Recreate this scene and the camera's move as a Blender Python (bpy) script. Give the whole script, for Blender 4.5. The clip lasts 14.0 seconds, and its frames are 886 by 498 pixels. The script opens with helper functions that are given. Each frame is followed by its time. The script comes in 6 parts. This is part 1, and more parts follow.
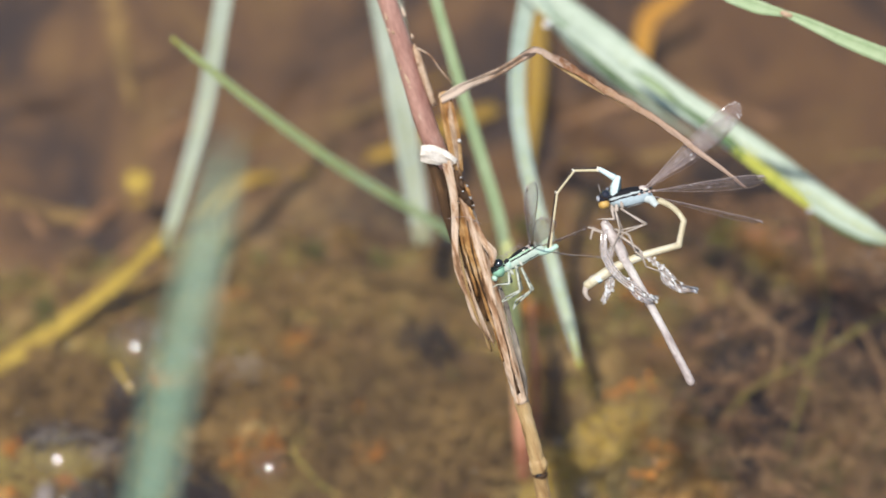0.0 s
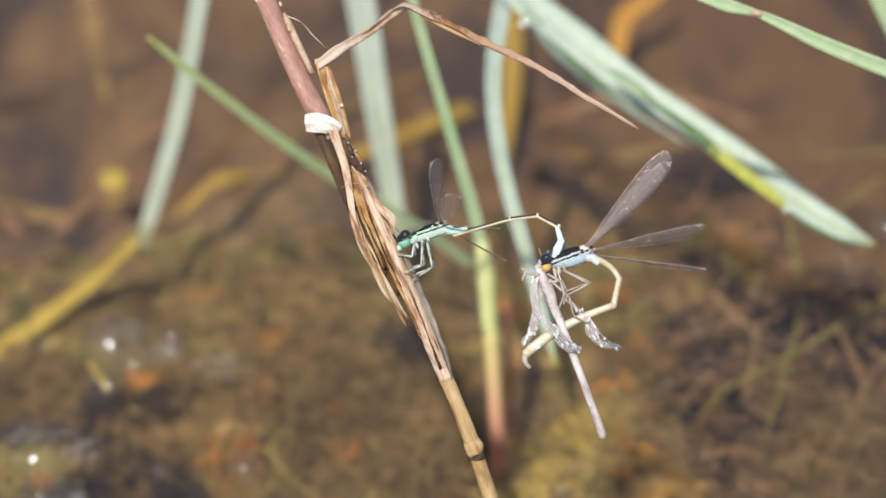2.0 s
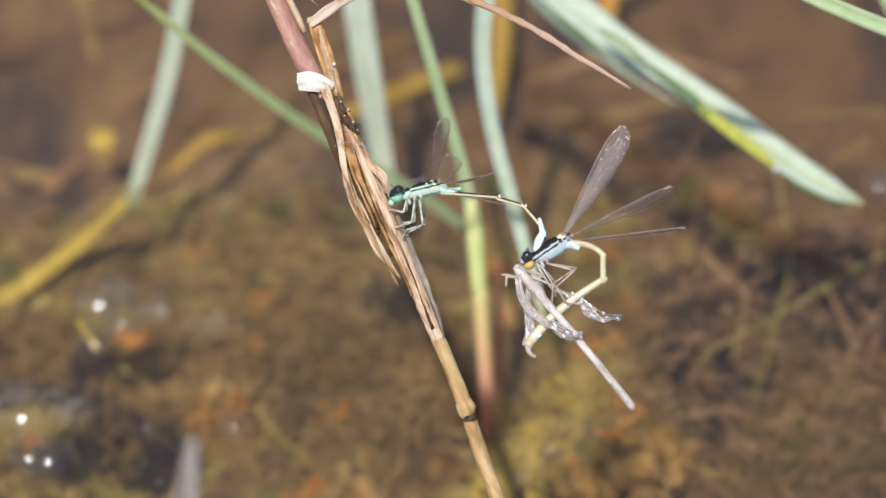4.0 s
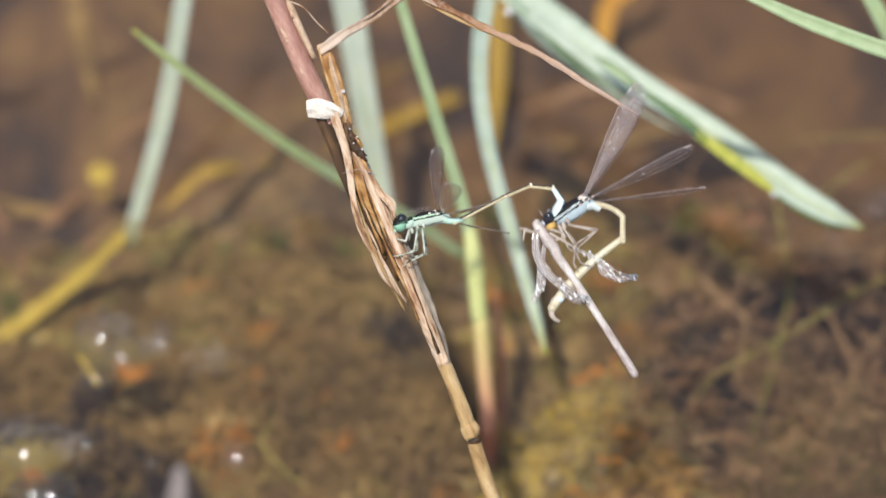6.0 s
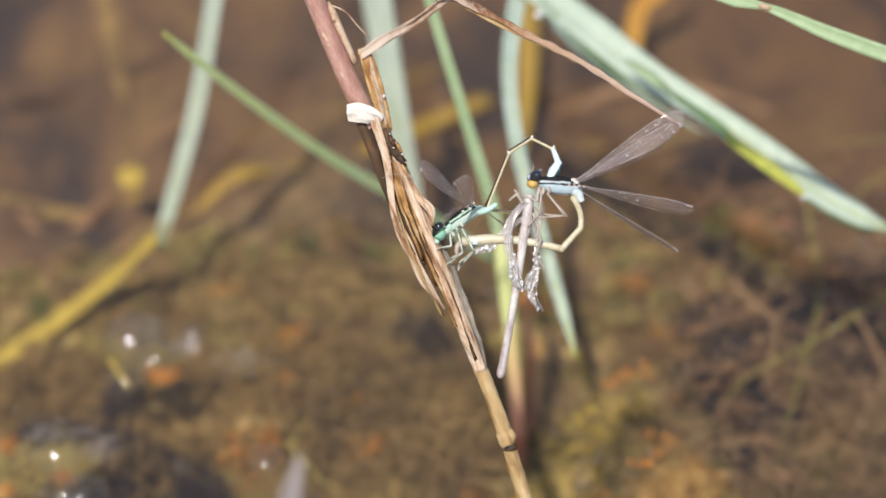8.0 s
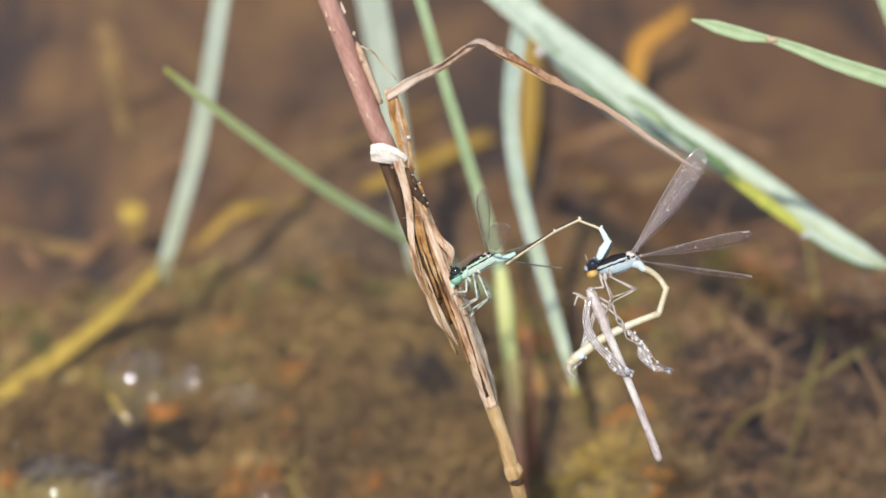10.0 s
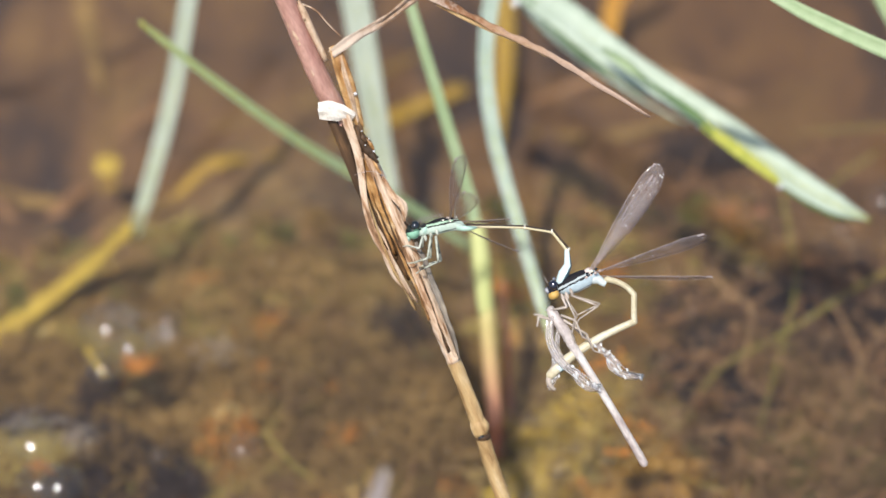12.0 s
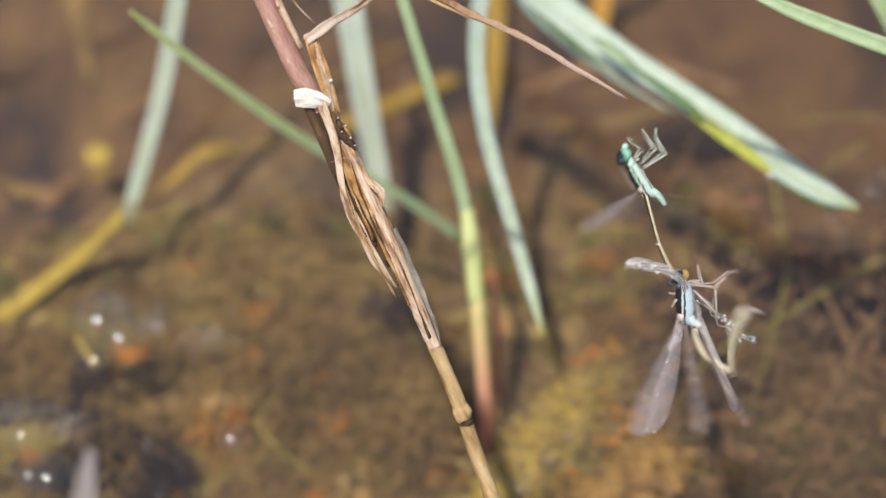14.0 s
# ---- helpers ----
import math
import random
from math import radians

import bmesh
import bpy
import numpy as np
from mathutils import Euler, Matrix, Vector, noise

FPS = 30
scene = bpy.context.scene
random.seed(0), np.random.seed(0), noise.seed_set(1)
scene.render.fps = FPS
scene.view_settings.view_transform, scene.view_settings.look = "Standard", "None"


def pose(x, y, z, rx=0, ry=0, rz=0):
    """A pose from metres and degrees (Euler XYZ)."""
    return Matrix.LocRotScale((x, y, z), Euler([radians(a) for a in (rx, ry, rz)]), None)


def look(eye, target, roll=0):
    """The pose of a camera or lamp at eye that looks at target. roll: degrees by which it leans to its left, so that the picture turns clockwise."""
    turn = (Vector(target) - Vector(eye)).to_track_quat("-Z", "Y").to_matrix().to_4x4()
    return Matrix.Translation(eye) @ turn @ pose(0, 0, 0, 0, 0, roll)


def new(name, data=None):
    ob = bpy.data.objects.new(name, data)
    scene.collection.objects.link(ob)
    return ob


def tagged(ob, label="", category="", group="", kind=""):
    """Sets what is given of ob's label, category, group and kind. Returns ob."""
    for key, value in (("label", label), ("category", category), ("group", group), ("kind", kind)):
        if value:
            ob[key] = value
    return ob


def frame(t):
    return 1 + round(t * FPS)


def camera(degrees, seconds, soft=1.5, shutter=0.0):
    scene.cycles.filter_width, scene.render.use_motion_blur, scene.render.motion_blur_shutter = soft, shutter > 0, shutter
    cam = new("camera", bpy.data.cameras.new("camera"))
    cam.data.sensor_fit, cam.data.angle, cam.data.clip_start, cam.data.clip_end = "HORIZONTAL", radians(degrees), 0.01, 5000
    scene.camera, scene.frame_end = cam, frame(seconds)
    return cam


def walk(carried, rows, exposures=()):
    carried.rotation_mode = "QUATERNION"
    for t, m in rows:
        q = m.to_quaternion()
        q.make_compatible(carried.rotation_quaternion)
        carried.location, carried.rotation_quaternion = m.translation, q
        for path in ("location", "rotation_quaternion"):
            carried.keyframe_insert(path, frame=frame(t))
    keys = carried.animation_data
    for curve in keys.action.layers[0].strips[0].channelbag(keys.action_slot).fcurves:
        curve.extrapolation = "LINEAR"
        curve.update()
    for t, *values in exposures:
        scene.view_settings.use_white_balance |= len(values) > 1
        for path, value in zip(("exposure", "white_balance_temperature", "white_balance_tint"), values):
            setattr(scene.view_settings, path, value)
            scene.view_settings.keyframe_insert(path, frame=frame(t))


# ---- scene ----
# Pond margin: two coupled damselflies on a dry reed, one holding a pale soft one.
MM = 0.001

# ---- camera ----
cam = camera(16, 14.0, soft=1.6, shutter=0.35)
cam.data.dof.use_dof = True
cam.data.dof.focus_distance = 0.53
cam.data.dof.aperture_fstop = 11.6
PATH = [
    (0, pose(0, 0, 0.4550, 48.128, 0.320, 0.287)),
    (0.5, pose(0, 0, 0.4550, 48.284, 0.142, 0.093)),
    (1, pose(0, 0, 0.4550, 48.079, 0.096, -0.120)),
    (1.5, pose(0, 0, 0.4550, 48.000, 0.000, -0.000)),
    (2, pose(0, 0, 0.4550, 48.110, 0.002, -0.012)),
    (2.5, pose(0, 0, 0.4550, 48.007, 0.009, -0.387)),
    (3, pose(0, 0, 0.4550, 47.417, -0.040, -0.523)),
    (3.2, pose(0, 0, 0.4550, 47.331, -0.079, -0.478)),
    (5.3, pose(0, 0, 0.4550, 48.063, 0.016, 0.080)),
    (5.5, pose(0, 0, 0.4550, 48.204, -0.036, -0.145)),
    (6, pose(0, 0, 0.4550, 47.910, 0.468, -0.713)),
    (6.5, pose(0, 0, 0.4550, 47.596, 0.723, -0.715)),
    (7, pose(0, 0, 0.4550, 47.590, 0.718, -0.595)),
    (7.5, pose(0, 0, 0.4550, 47.805, 0.790, -0.407)),
    (8, pose(0, 0, 0.4550, 47.971, 0.797, -0.276)),
    (10.5, pose(0, 0, 0.4550, 48.694, 0.619, -0.164)),
    (11, pose(0, 0, 0.4550, 48.604, 0.699, -0.595)),
    (11.5, pose(0, 0, 0.4550, 48.077, 0.605, -0.649)),
    (12, pose(0, 0, 0.4550, 47.762, 0.519, -0.602)),
    (12.5, pose(0, 0, 0.4550, 47.607, 0.546, -0.459)),
    (13, pose(0, 0, 0.4550, 47.456, 0.667, -0.633)),
    (13.5, pose(0, 0, 0.4550, 47.480, 0.460, -0.590)),
    (14, pose(0, 0, 0.4550, 47.564, 0.420, -0.744)),
]
walk(cam, PATH, [(0, 0.08), (5.5, 0.06), (11.4, 0.08), (12.0, 0.18), (12.4, 0.06), (14, 0.05)])

# the upright plane in which the reed and the insects hang: x right, y up, z to the viewer
SUB = pose(0, 0, 0.4550, 48, 0, 0) @ Matrix.Translation((0, 0, -0.53))

# ---- light ----
SUN = Vector((-0.18, -0.50, 1.0)).normalized()
world = bpy.data.worlds.new("sky")
scene.world = world
world.use_nodes = True
wn = world.node_tree
sky = wn.nodes.new("ShaderNodeTexSky")
sky.sky_type = "NISHITA"
sky.sun_disc = False
sky.sun_elevation = math.asin(SUN.z)
sky.sun_rotation = math.atan2(SUN.x, SUN.y)
wn.nodes["Background"].inputs[1].default_value = 0.118
wn.links.new(sky.outputs[0], wn.nodes["Background"].inputs[0])
lamp = bpy.data.lights.new("sun", "SUN")
lamp.energy = 4.5
lamp.angle = radians(1.3)
lamp.color = (1.0, 0.945, 0.85)
sun = new("sun", lamp)
sun.matrix_world = look(SUN * 5, (0, 0, 0))


# ---- materials ----
def ramp(nt, fac, stops, mode="LINEAR"):
    r = nt.nodes.new("ShaderNodeValToRGB")
    r.color_ramp.interpolation = mode
    e = r.color_ramp.elements
    while len(e) < len(stops):
        e.new(0.5)
    for el, (p, c) in zip(e, stops):
        el.position, el.color = p, (*c, 1)
    nt.links.new(fac, r.inputs[0])
    return r.outputs[0]


def noise_node(nt, scale, detail=4.0, rough=0.55, stretch=(1, 1, 1), distort=0.0, coords="Object"):
    tc = nt.nodes.new("ShaderNodeTexCoord")
    mp = nt.nodes.new("ShaderNodeMapping")
    mp.inputs["Scale"].default_value = stretch
    nt.links.new(tc.outputs[coords], mp.inputs[0])
    n = nt.nodes.new("ShaderNodeTexNoise")
    n.inputs["Scale"].default_value = scale
    n.inputs["Detail"].default_value = detail
    n.inputs["Roughness"].default_value = rough
    n.inputs["Distortion"].default_value = distort
    nt.links.new(mp.outputs[0], n.inputs["Vector"])
    return n.outputs[0]


def mix(nt, fac, a, b, mode="MIX"):
    m = nt.nodes.new("ShaderNodeMix")
    m.data_type = "RGBA"
    m.blend_type = mode
    for sock, v in ((m.inputs[0], fac), (m.inputs[6], a), (m.inputs[7], b)):
        if isinstance(v, (int, float)):
            sock.default_value = v
        elif isinstance(v, tuple):
            sock.default_value = (*v, 1)
        else:
            nt.links.new(v, sock)
    return m.outputs[2]


def blank(name):
    m = bpy.data.materials.new(name)
    m.use_nodes = True
    nt = m.node_tree
    return m, nt, nt.nodes["Principled BSDF"]


def bumped(nt, b, height, strength, dist):
    bp = nt.nodes.new("ShaderNodeBump")
    bp.inputs["Strength"].default_value = strength
    bp.inputs["Distance"].default_value = dist
    nt.links.new(height, bp.inputs["Height"])
    nt.links.new(bp.outputs[0], b.inputs["Normal"])


def surf(name, stops, scale=400, rough=0.6, bump=0.4, fine=2500, stretch=(1, 1, 1), sss=0.0, trans=0.0, dist=0.0002, spec=0.5):
    """Two scales of variation: patches from the stops, fine grain that darkens and lifts the surface."""
    m, nt, b = blank(name)
    big = noise_node(nt, scale, 5, 0.6, stretch)
    small = noise_node(nt, fine, 3, 0.6, stretch)
    col = ramp(nt, big, stops)
    grain = ramp(nt, small, [(0.3, (0.72, 0.70, 0.68)), (0.7, (1.1, 1.1, 1.1))])
    col = mix(nt, 0.8, col, grain, "MULTIPLY")
    nt.links.new(col, b.inputs["Base Color"])
    b.inputs["Roughness"].default_value = rough
    b.inputs["Specular IOR Level"].default_value = spec
    bumped(nt, b, small, bump, dist)
    if trans:
        tr = nt.nodes.new("ShaderNodeBsdfTranslucent")
        nt.links.new(col, tr.inputs[0])
        mx = nt.nodes.new("ShaderNodeMixShader")
        mx.inputs[0].default_value = trans
        nt.links.new(b.outputs[0], mx.inputs[1])
        nt.links.new(tr.outputs[0], mx.inputs[2])
        nt.links.new(mx.outputs[0], nt.nodes["Material Output"].inputs[0])
    return m


def banded(name, stops, axis, lo, hi, wobble=0.08, rough=0.35, mode="CONSTANT", skew=0.0, spec=0.2):
    """Colour bands along one axis of the part, between lo and hi millimetres."""
    m, nt, b = blank(name)
    tc = nt.nodes.new("ShaderNodeTexCoord")
    sp = nt.nodes.new("ShaderNodeSeparateXYZ")
    nt.links.new(tc.outputs["Object"], sp.inputs[0])
    value = sp.outputs[axis]
    if skew:
        ma = nt.nodes.new("ShaderNodeMath")
        ma.operation = "MULTIPLY_ADD"
        ma.inputs[1].default_value = skew
        nt.links.new(sp.outputs[0], ma.inputs[0])
        nt.links.new(value, ma.inputs[2])
        value = ma.outputs[0]
    mr = nt.nodes.new("ShaderNodeMapRange")
    mr.inputs[1].default_value, mr.inputs[2].default_value = lo * MM, hi * MM
    nt.links.new(value, mr.inputs[0])
    n = noise_node(nt, 900, 3)
    ad = nt.nodes.new("ShaderNodeMath")
    ad.operation = "MULTIPLY_ADD"
    ad.inputs[1].default_value = wobble
    nt.links.new(n, ad.inputs[0])
    nt.links.new(mr.outputs[0], ad.inputs[2])
    col = ramp(nt, ad.outputs[0], stops, mode)
    fine = noise_node(nt, 3000, 3)
    col = mix(nt, 0.6, col, ramp(nt, fine, [(0.3, (0.75, 0.75, 0.75)), (0.7, (1.1, 1.1, 1.1))]), "MULTIPLY")
    nt.links.new(col, b.inputs["Base Color"])
    b.inputs["Roughness"].default_value = rough
    b.inputs["Specular IOR Level"].default_value = spec
    bumped(nt, b, fine, 0.25, 0.0001)
    return m


def clear(name, tint, gloss_rough, ior, milk=0.0, milk_col=(0.8, 0.8, 0.8)):
    """A thin clear film or still water: lets light through, with a gloss by Fresnel."""
    m, nt, b = blank(name)
    nt.nodes.remove(b)
    tr = nt.nodes.new("ShaderNodeBsdfTransparent")
    tr.inputs[0].default_value = (*tint, 1)
    gl = nt.nodes.new("ShaderNodeBsdfGlossy")
    gl.inputs["Roughness"].default_value = gloss_rough
    base = ((ior - 1) / (ior + 1)) ** 2
    fr = nt.nodes.new("ShaderNodeLayerWeight")
    fr.inputs[0].default_value = 0.5
    pw = nt.nodes.new("ShaderNodeMath")
    pw.operation = "POWER"
    pw.inputs[1].default_value = 5
    nt.links.new(fr.outputs["Facing"], pw.inputs[0])
    ml = nt.nodes.new("ShaderNodeMath")
    ml.operation = "MULTIPLY_ADD"
    ml.inputs[1].default_value, ml.inputs[2].default_value = 1 - base, base
    nt.links.new(pw.outputs[0], ml.inputs[0])
    mx = nt.nodes.new("ShaderNodeMixShader")
    nt.links.new(ml.outputs[0], mx.inputs[0])
    last = tr.outputs[0]
    if milk:
        df = nt.nodes.new("ShaderNodeBsdfDiffuse")
        df.inputs[0].default_value = (*milk_col, 1)
        m2 = nt.nodes.new("ShaderNodeMixShader")
        m2.inputs[0].default_value = milk
        nt.links.new(tr.outputs[0], m2.inputs[1])
        nt.links.new(df.outputs[0], m2.inputs[2])
        last = m2.outputs[0]
    nt.links.new(last, mx.inputs[1])
    nt.links.new(gl.outputs[0], mx.inputs[2])
    nt.links.new(mx.outputs[0], nt.nodes["Material Output"].inputs[0])
    return m, nt, gl, fr


def water_material():
    # The milk is murk, tinted lilac to carry the sky's haze.
    m, nt, gl, fr = clear("pond_water", (0.93, 0.89, 0.82), 0.03, 1.33, 0.036, (0.44, 0.385, 0.40))
    n = noise_node(nt, 22, 2, 0.5)
    bp = nt.nodes.new("ShaderNodeBump")
    bp.inputs["Strength"].default_value = 0.25
    bp.inputs["Distance"].default_value = 0.004
    nt.links.new(n, bp.inputs["Height"])
    nt.links.new(bp.outputs[0], gl.inputs["Normal"])
    nt.links.new(bp.outputs[0], fr.inputs["Normal"])
    return m


def bed_material():
    m, nt, b = blank("pond_bed")
    big = noise_node(nt, 24, 7, 0.66, (1, 0.6, 1), 1.0)
    mid = noise_node(nt, 130, 6, 0.62, (1, 0.8, 1), 1.1)
    fine = noise_node(nt, 520, 4, 0.7)
    mud = ramp(nt, big, [(0.36, (0.038, 0.027, 0.028)), (0.44, (0.090, 0.055, 0.037)), (0.52, (0.152, 0.088, 0.047)), (0.62, (0.205, 0.128, 0.058))])
    alg = ramp(nt, mid, [(0.37, (0.045, 0.032, 0.030)), (0.44, (0.225, 0.162, 0.075)), (0.50, (0.415, 0.312, 0.140)), (0.56, (0.510, 0.405, 0.190)), (0.63, (0.560, 0.310, 0.100))])
    tc = nt.nodes.new("ShaderNodeTexCoord")
    sp = nt.nodes.new("ShaderNodeSeparateXYZ")
    nt.links.new(tc.outputs["Object"], sp.inputs[0])
    mr = nt.nodes.new("ShaderNodeMapRange")
    mr.inputs[1].default_value, mr.inputs[2].default_value = 0.628, 0.575
    wav = nt.nodes.new("ShaderNodeMath")
    wav.operation = "MULTIPLY_ADD"
    wav.inputs[1].default_value = 0.16
    nt.links.new(noise_node(nt, 9, 5, 0.6), wav.inputs[0])
    nt.links.new(sp.outputs[1], wav.inputs[2])
    nt.links.new(wav.outputs[0], mr.inputs[0])
    mr2 = nt.nodes.new("ShaderNodeMapRange")
    mr2.inputs[1].default_value, mr2.inputs[2].default_value = 0.30, 0.42
    nt.links.new(wav.outputs[0], mr2.inputs[0])
    both = nt.nodes.new("ShaderNodeMath")
    both.operation = "MULTIPLY"
    nt.links.new(mr.outputs[0], both.inputs[0])
    nt.links.new(mr2.outputs[0], both.inputs[1])
    # farther off the algae lies in wide patches
    away = nt.nodes.new("ShaderNodeVectorMath")
    away.operation = "DISTANCE"
    away.inputs[1].default_value = (0, 0.48, -0.03)
    nt.links.new(tc.outputs["Object"], away.inputs[0])
    near = nt.nodes.new("ShaderNodeMapRange")
    near.inputs[1].default_value, near.inputs[2].default_value = 0.25, 0.40
    nt.links.new(away.outputs["Value"], near.inputs[0])
    wide = ramp(nt, noise_node(nt, 1.7, 5, 0.6), [(0.48, (0, 0, 0)), (0.60, (0.8, 0.8, 0.8))])
    cover = mix(nt, near.outputs[0], both.outputs[0], wide)
    col = mix(nt, cover, mud, alg)
    # browner mud, then a much darker patch, towards one side
    edge = nt.nodes.new("ShaderNodeMath")
    edge.operation = "MULTIPLY_ADD"
    edge.inputs[1].default_value = 0.06
    nt.links.new(noise_node(nt, 40, 5, 0.6), edge.inputs[0])
    nt.links.new(sp.outputs[0], edge.inputs[2])
    side_dark = nt.nodes.new("ShaderNodeMapRange")
    side_dark.inputs[1].default_value, side_dark.inputs[2].default_value, side_dark.inputs[4].default_value = 0.060, 0.085, 0.8
    nt.links.new(edge.outputs[0], side_dark.inputs[0])
    patch = nt.nodes.new("ShaderNodeMath")
    patch.operation = "MULTIPLY"
    nt.links.new(side_dark.outputs[0], patch.inputs[0])
    nt.links.new(both.outputs[0], patch.inputs[1])
    here = nt.nodes.new("ShaderNodeMapRange")
    here.inputs[1].default_value, here.inputs[2].default_value, here.inputs[3].default_value, here.inputs[4].default_value = 0.22, 0.40, 1.0, 0.0
    nt.links.new(away.outputs["Value"], here.inputs[0])
    warm = nt.nodes.new("ShaderNodeMapRange")
    warm.inputs[1].default_value, warm.inputs[2].default_value = 0.03, 0.105
    nt.links.new(edge.outputs[0], warm.inputs[0])
    for node, colour in ((warm, (0.80, 0.74, 0.66)), (patch, (0.30, 0.28, 0.30))):
        both_ways = nt.nodes.new("ShaderNodeMath")
        both_ways.operation = "MULTIPLY"
        nt.links.new(node.outputs[0], both_ways.inputs[0])
        nt.links.new(here.outputs[0], both_ways.inputs[1])
        col = mix(nt, both_ways.outputs[0], col, colour, "MULTIPLY")
    col = mix(nt, 0.7, col, ramp(nt, fine, [(0.3, (0.6, 0.6, 0.6)), (0.7, (1.25, 1.2, 1.1))]), "MULTIPLY")
    nt.links.new(col, b.inputs["Base Color"])
    b.inputs["Roughness"].default_value = 0.9
    bumped(nt, b, mid, 0.6, 0.003)
    return m


WATER = water_material()
BED = bed_material()
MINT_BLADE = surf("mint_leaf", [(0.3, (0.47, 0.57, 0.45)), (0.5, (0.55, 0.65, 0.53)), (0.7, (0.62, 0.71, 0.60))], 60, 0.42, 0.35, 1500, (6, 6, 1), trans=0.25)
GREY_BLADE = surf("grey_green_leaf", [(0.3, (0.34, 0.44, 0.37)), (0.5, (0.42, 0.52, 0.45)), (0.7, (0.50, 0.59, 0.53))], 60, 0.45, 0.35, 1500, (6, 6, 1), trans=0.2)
NEAR_BLADE = surf("blue_green_leaf", [(0.3, (0.20, 0.34, 0.24)), (0.5, (0.28, 0.43, 0.32)), (0.7, (0.38, 0.53, 0.42))], 60, 0.45, 0.35, 1500, (1, 6, 6), trans=0.2)
BLADE = surf("glaucous_leaf", [(0.3, (0.48, 0.55, 0.45)), (0.5, (0.56, 0.63, 0.53)), (0.7, (0.63, 0.69, 0.60))], 60, 0.45, 0.35, 1500, (6, 6, 1), trans=0.25)
LEAF = surf("green_leaf", [(0.3, (0.38, 0.52, 0.28)), (0.55, (0.47, 0.60, 0.35)), (0.75, (0.55, 0.67, 0.43))], 70, 0.4, 0.35, 1600, (5, 5, 1), trans=0.3)
YELLOW_LEAF = surf("yellowing_leaf", [(0.3, (0.36, 0.40, 0.05)), (0.7, (0.56, 0.56, 0.10))], 70, 0.45, 0.3, 1600, (5, 5, 1), trans=0.25)
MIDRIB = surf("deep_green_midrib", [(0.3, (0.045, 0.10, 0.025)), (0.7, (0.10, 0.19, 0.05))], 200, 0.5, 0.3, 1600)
DROWNED = surf("drowned_leaf", [(0.3, (0.27, 0.17, 0.03)), (0.55, (0.47, 0.32, 0.05)), (0.8, (0.34, 0.21, 0.05))], 140, 0.7, 0.4, 900)
DROWNED_DARK = surf("dull_drowned_leaf", [(0.3, (0.36, 0.26, 0.045)), (0.55, (0.56, 0.43, 0.075)), (0.75, (0.42, 0.31, 0.06))], 60, 0.75, 0.4, 600)
ORANGE_LEAF = surf("orange_dead_leaf", [(0.3, (0.50, 0.24, 0.03)), (0.7, (0.64, 0.36, 0.05))], 90, 0.7, 0.4, 900)
RED_STEM = surf("reddish_stem", [(0.3, (0.42, 0.15, 0.10)), (0.6, (0.52, 0.24, 0.15)), (0.8, (0.50, 0.34, 0.15))], 90, 0.5, 0.3, 1500)
SHEATH = surf("pale_green_sheath", [(0.3, (0.42, 0.46, 0.16)), (0.7, (0.56, 0.58, 0.26))], 80, 0.45, 0.3, 1600)
SHOOT_BASE = banded("reddening_shoot", [(0.0, (0.44, 0.17, 0.12)), (0.35, (0.50, 0.24, 0.15)), (0.75, (0.52, 0.42, 0.18)), (1.0, (0.52, 0.50, 0.20))], 2, 0, 34, wobble=0.1, mode="LINEAR")
PINK_STEM = surf("pinkish_dry_stem", [(0.3, (0.30, 0.14, 0.11)), (0.5, (0.48, 0.27, 0.22)), (0.7, (0.62, 0.43, 0.36))], 260, 0.5, 0.6, 2500, (0.25, 1, 1))
STRAW = surf("straw_dry_stem", [(0.30, (0.18, 0.095, 0.035)), (0.42, (0.40, 0.245, 0.105)), (0.56, (0.54, 0.375, 0.18)), (0.75, (0.64, 0.50, 0.32))], 620, 0.45, 0.9, 4200, (0.14, 1, 1))
GOLD_BROWN = surf("golden_brown_skin", [(0.32, (0.14, 0.065, 0.02)), (0.45, (0.36, 0.18, 0.06)), (0.55, (0.54, 0.32, 0.13)), (0.68, (0.70, 0.52, 0.33))], 420, 0.4, 0.7, 3000, (0.5, 1, 1))
STRAW_PALE = surf("pale_dry_sheath", [(0.34, (0.16, 0.08, 0.035)), (0.42, (0.40, 0.23, 0.13)), (0.50, (0.62, 0.45, 0.32)), (0.66, (0.76, 0.63, 0.51))], 760, 0.6, 1.0, 4200, (0.14, 1, 1))
# Brown of the sheath, taken darker to hold the shade under the torn flap.
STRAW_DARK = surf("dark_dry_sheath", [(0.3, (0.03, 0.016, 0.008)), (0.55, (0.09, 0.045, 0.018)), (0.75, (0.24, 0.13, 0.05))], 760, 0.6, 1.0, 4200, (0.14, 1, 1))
GREY_SKIN = surf("grey_weathered_sheath", [(0.3, (0.12, 0.10, 0.085)), (0.55, (0.28, 0.24, 0.20)), (0.75, (0.44, 0.37, 0.28))], 500, 0.7, 0.8, 3200, (0.25, 1, 1))
DRY_LEAF = surf("dry_curled_leaf", [(0.25, (0.26, 0.14, 0.08)), (0.45, (0.52, 0.36, 0.24)), (0.65, (0.68, 0.53, 0.40)), (0.85, (0.46, 0.24, 0.08))], 330, 0.55, 1.0, 3000, (1, 1, 1))
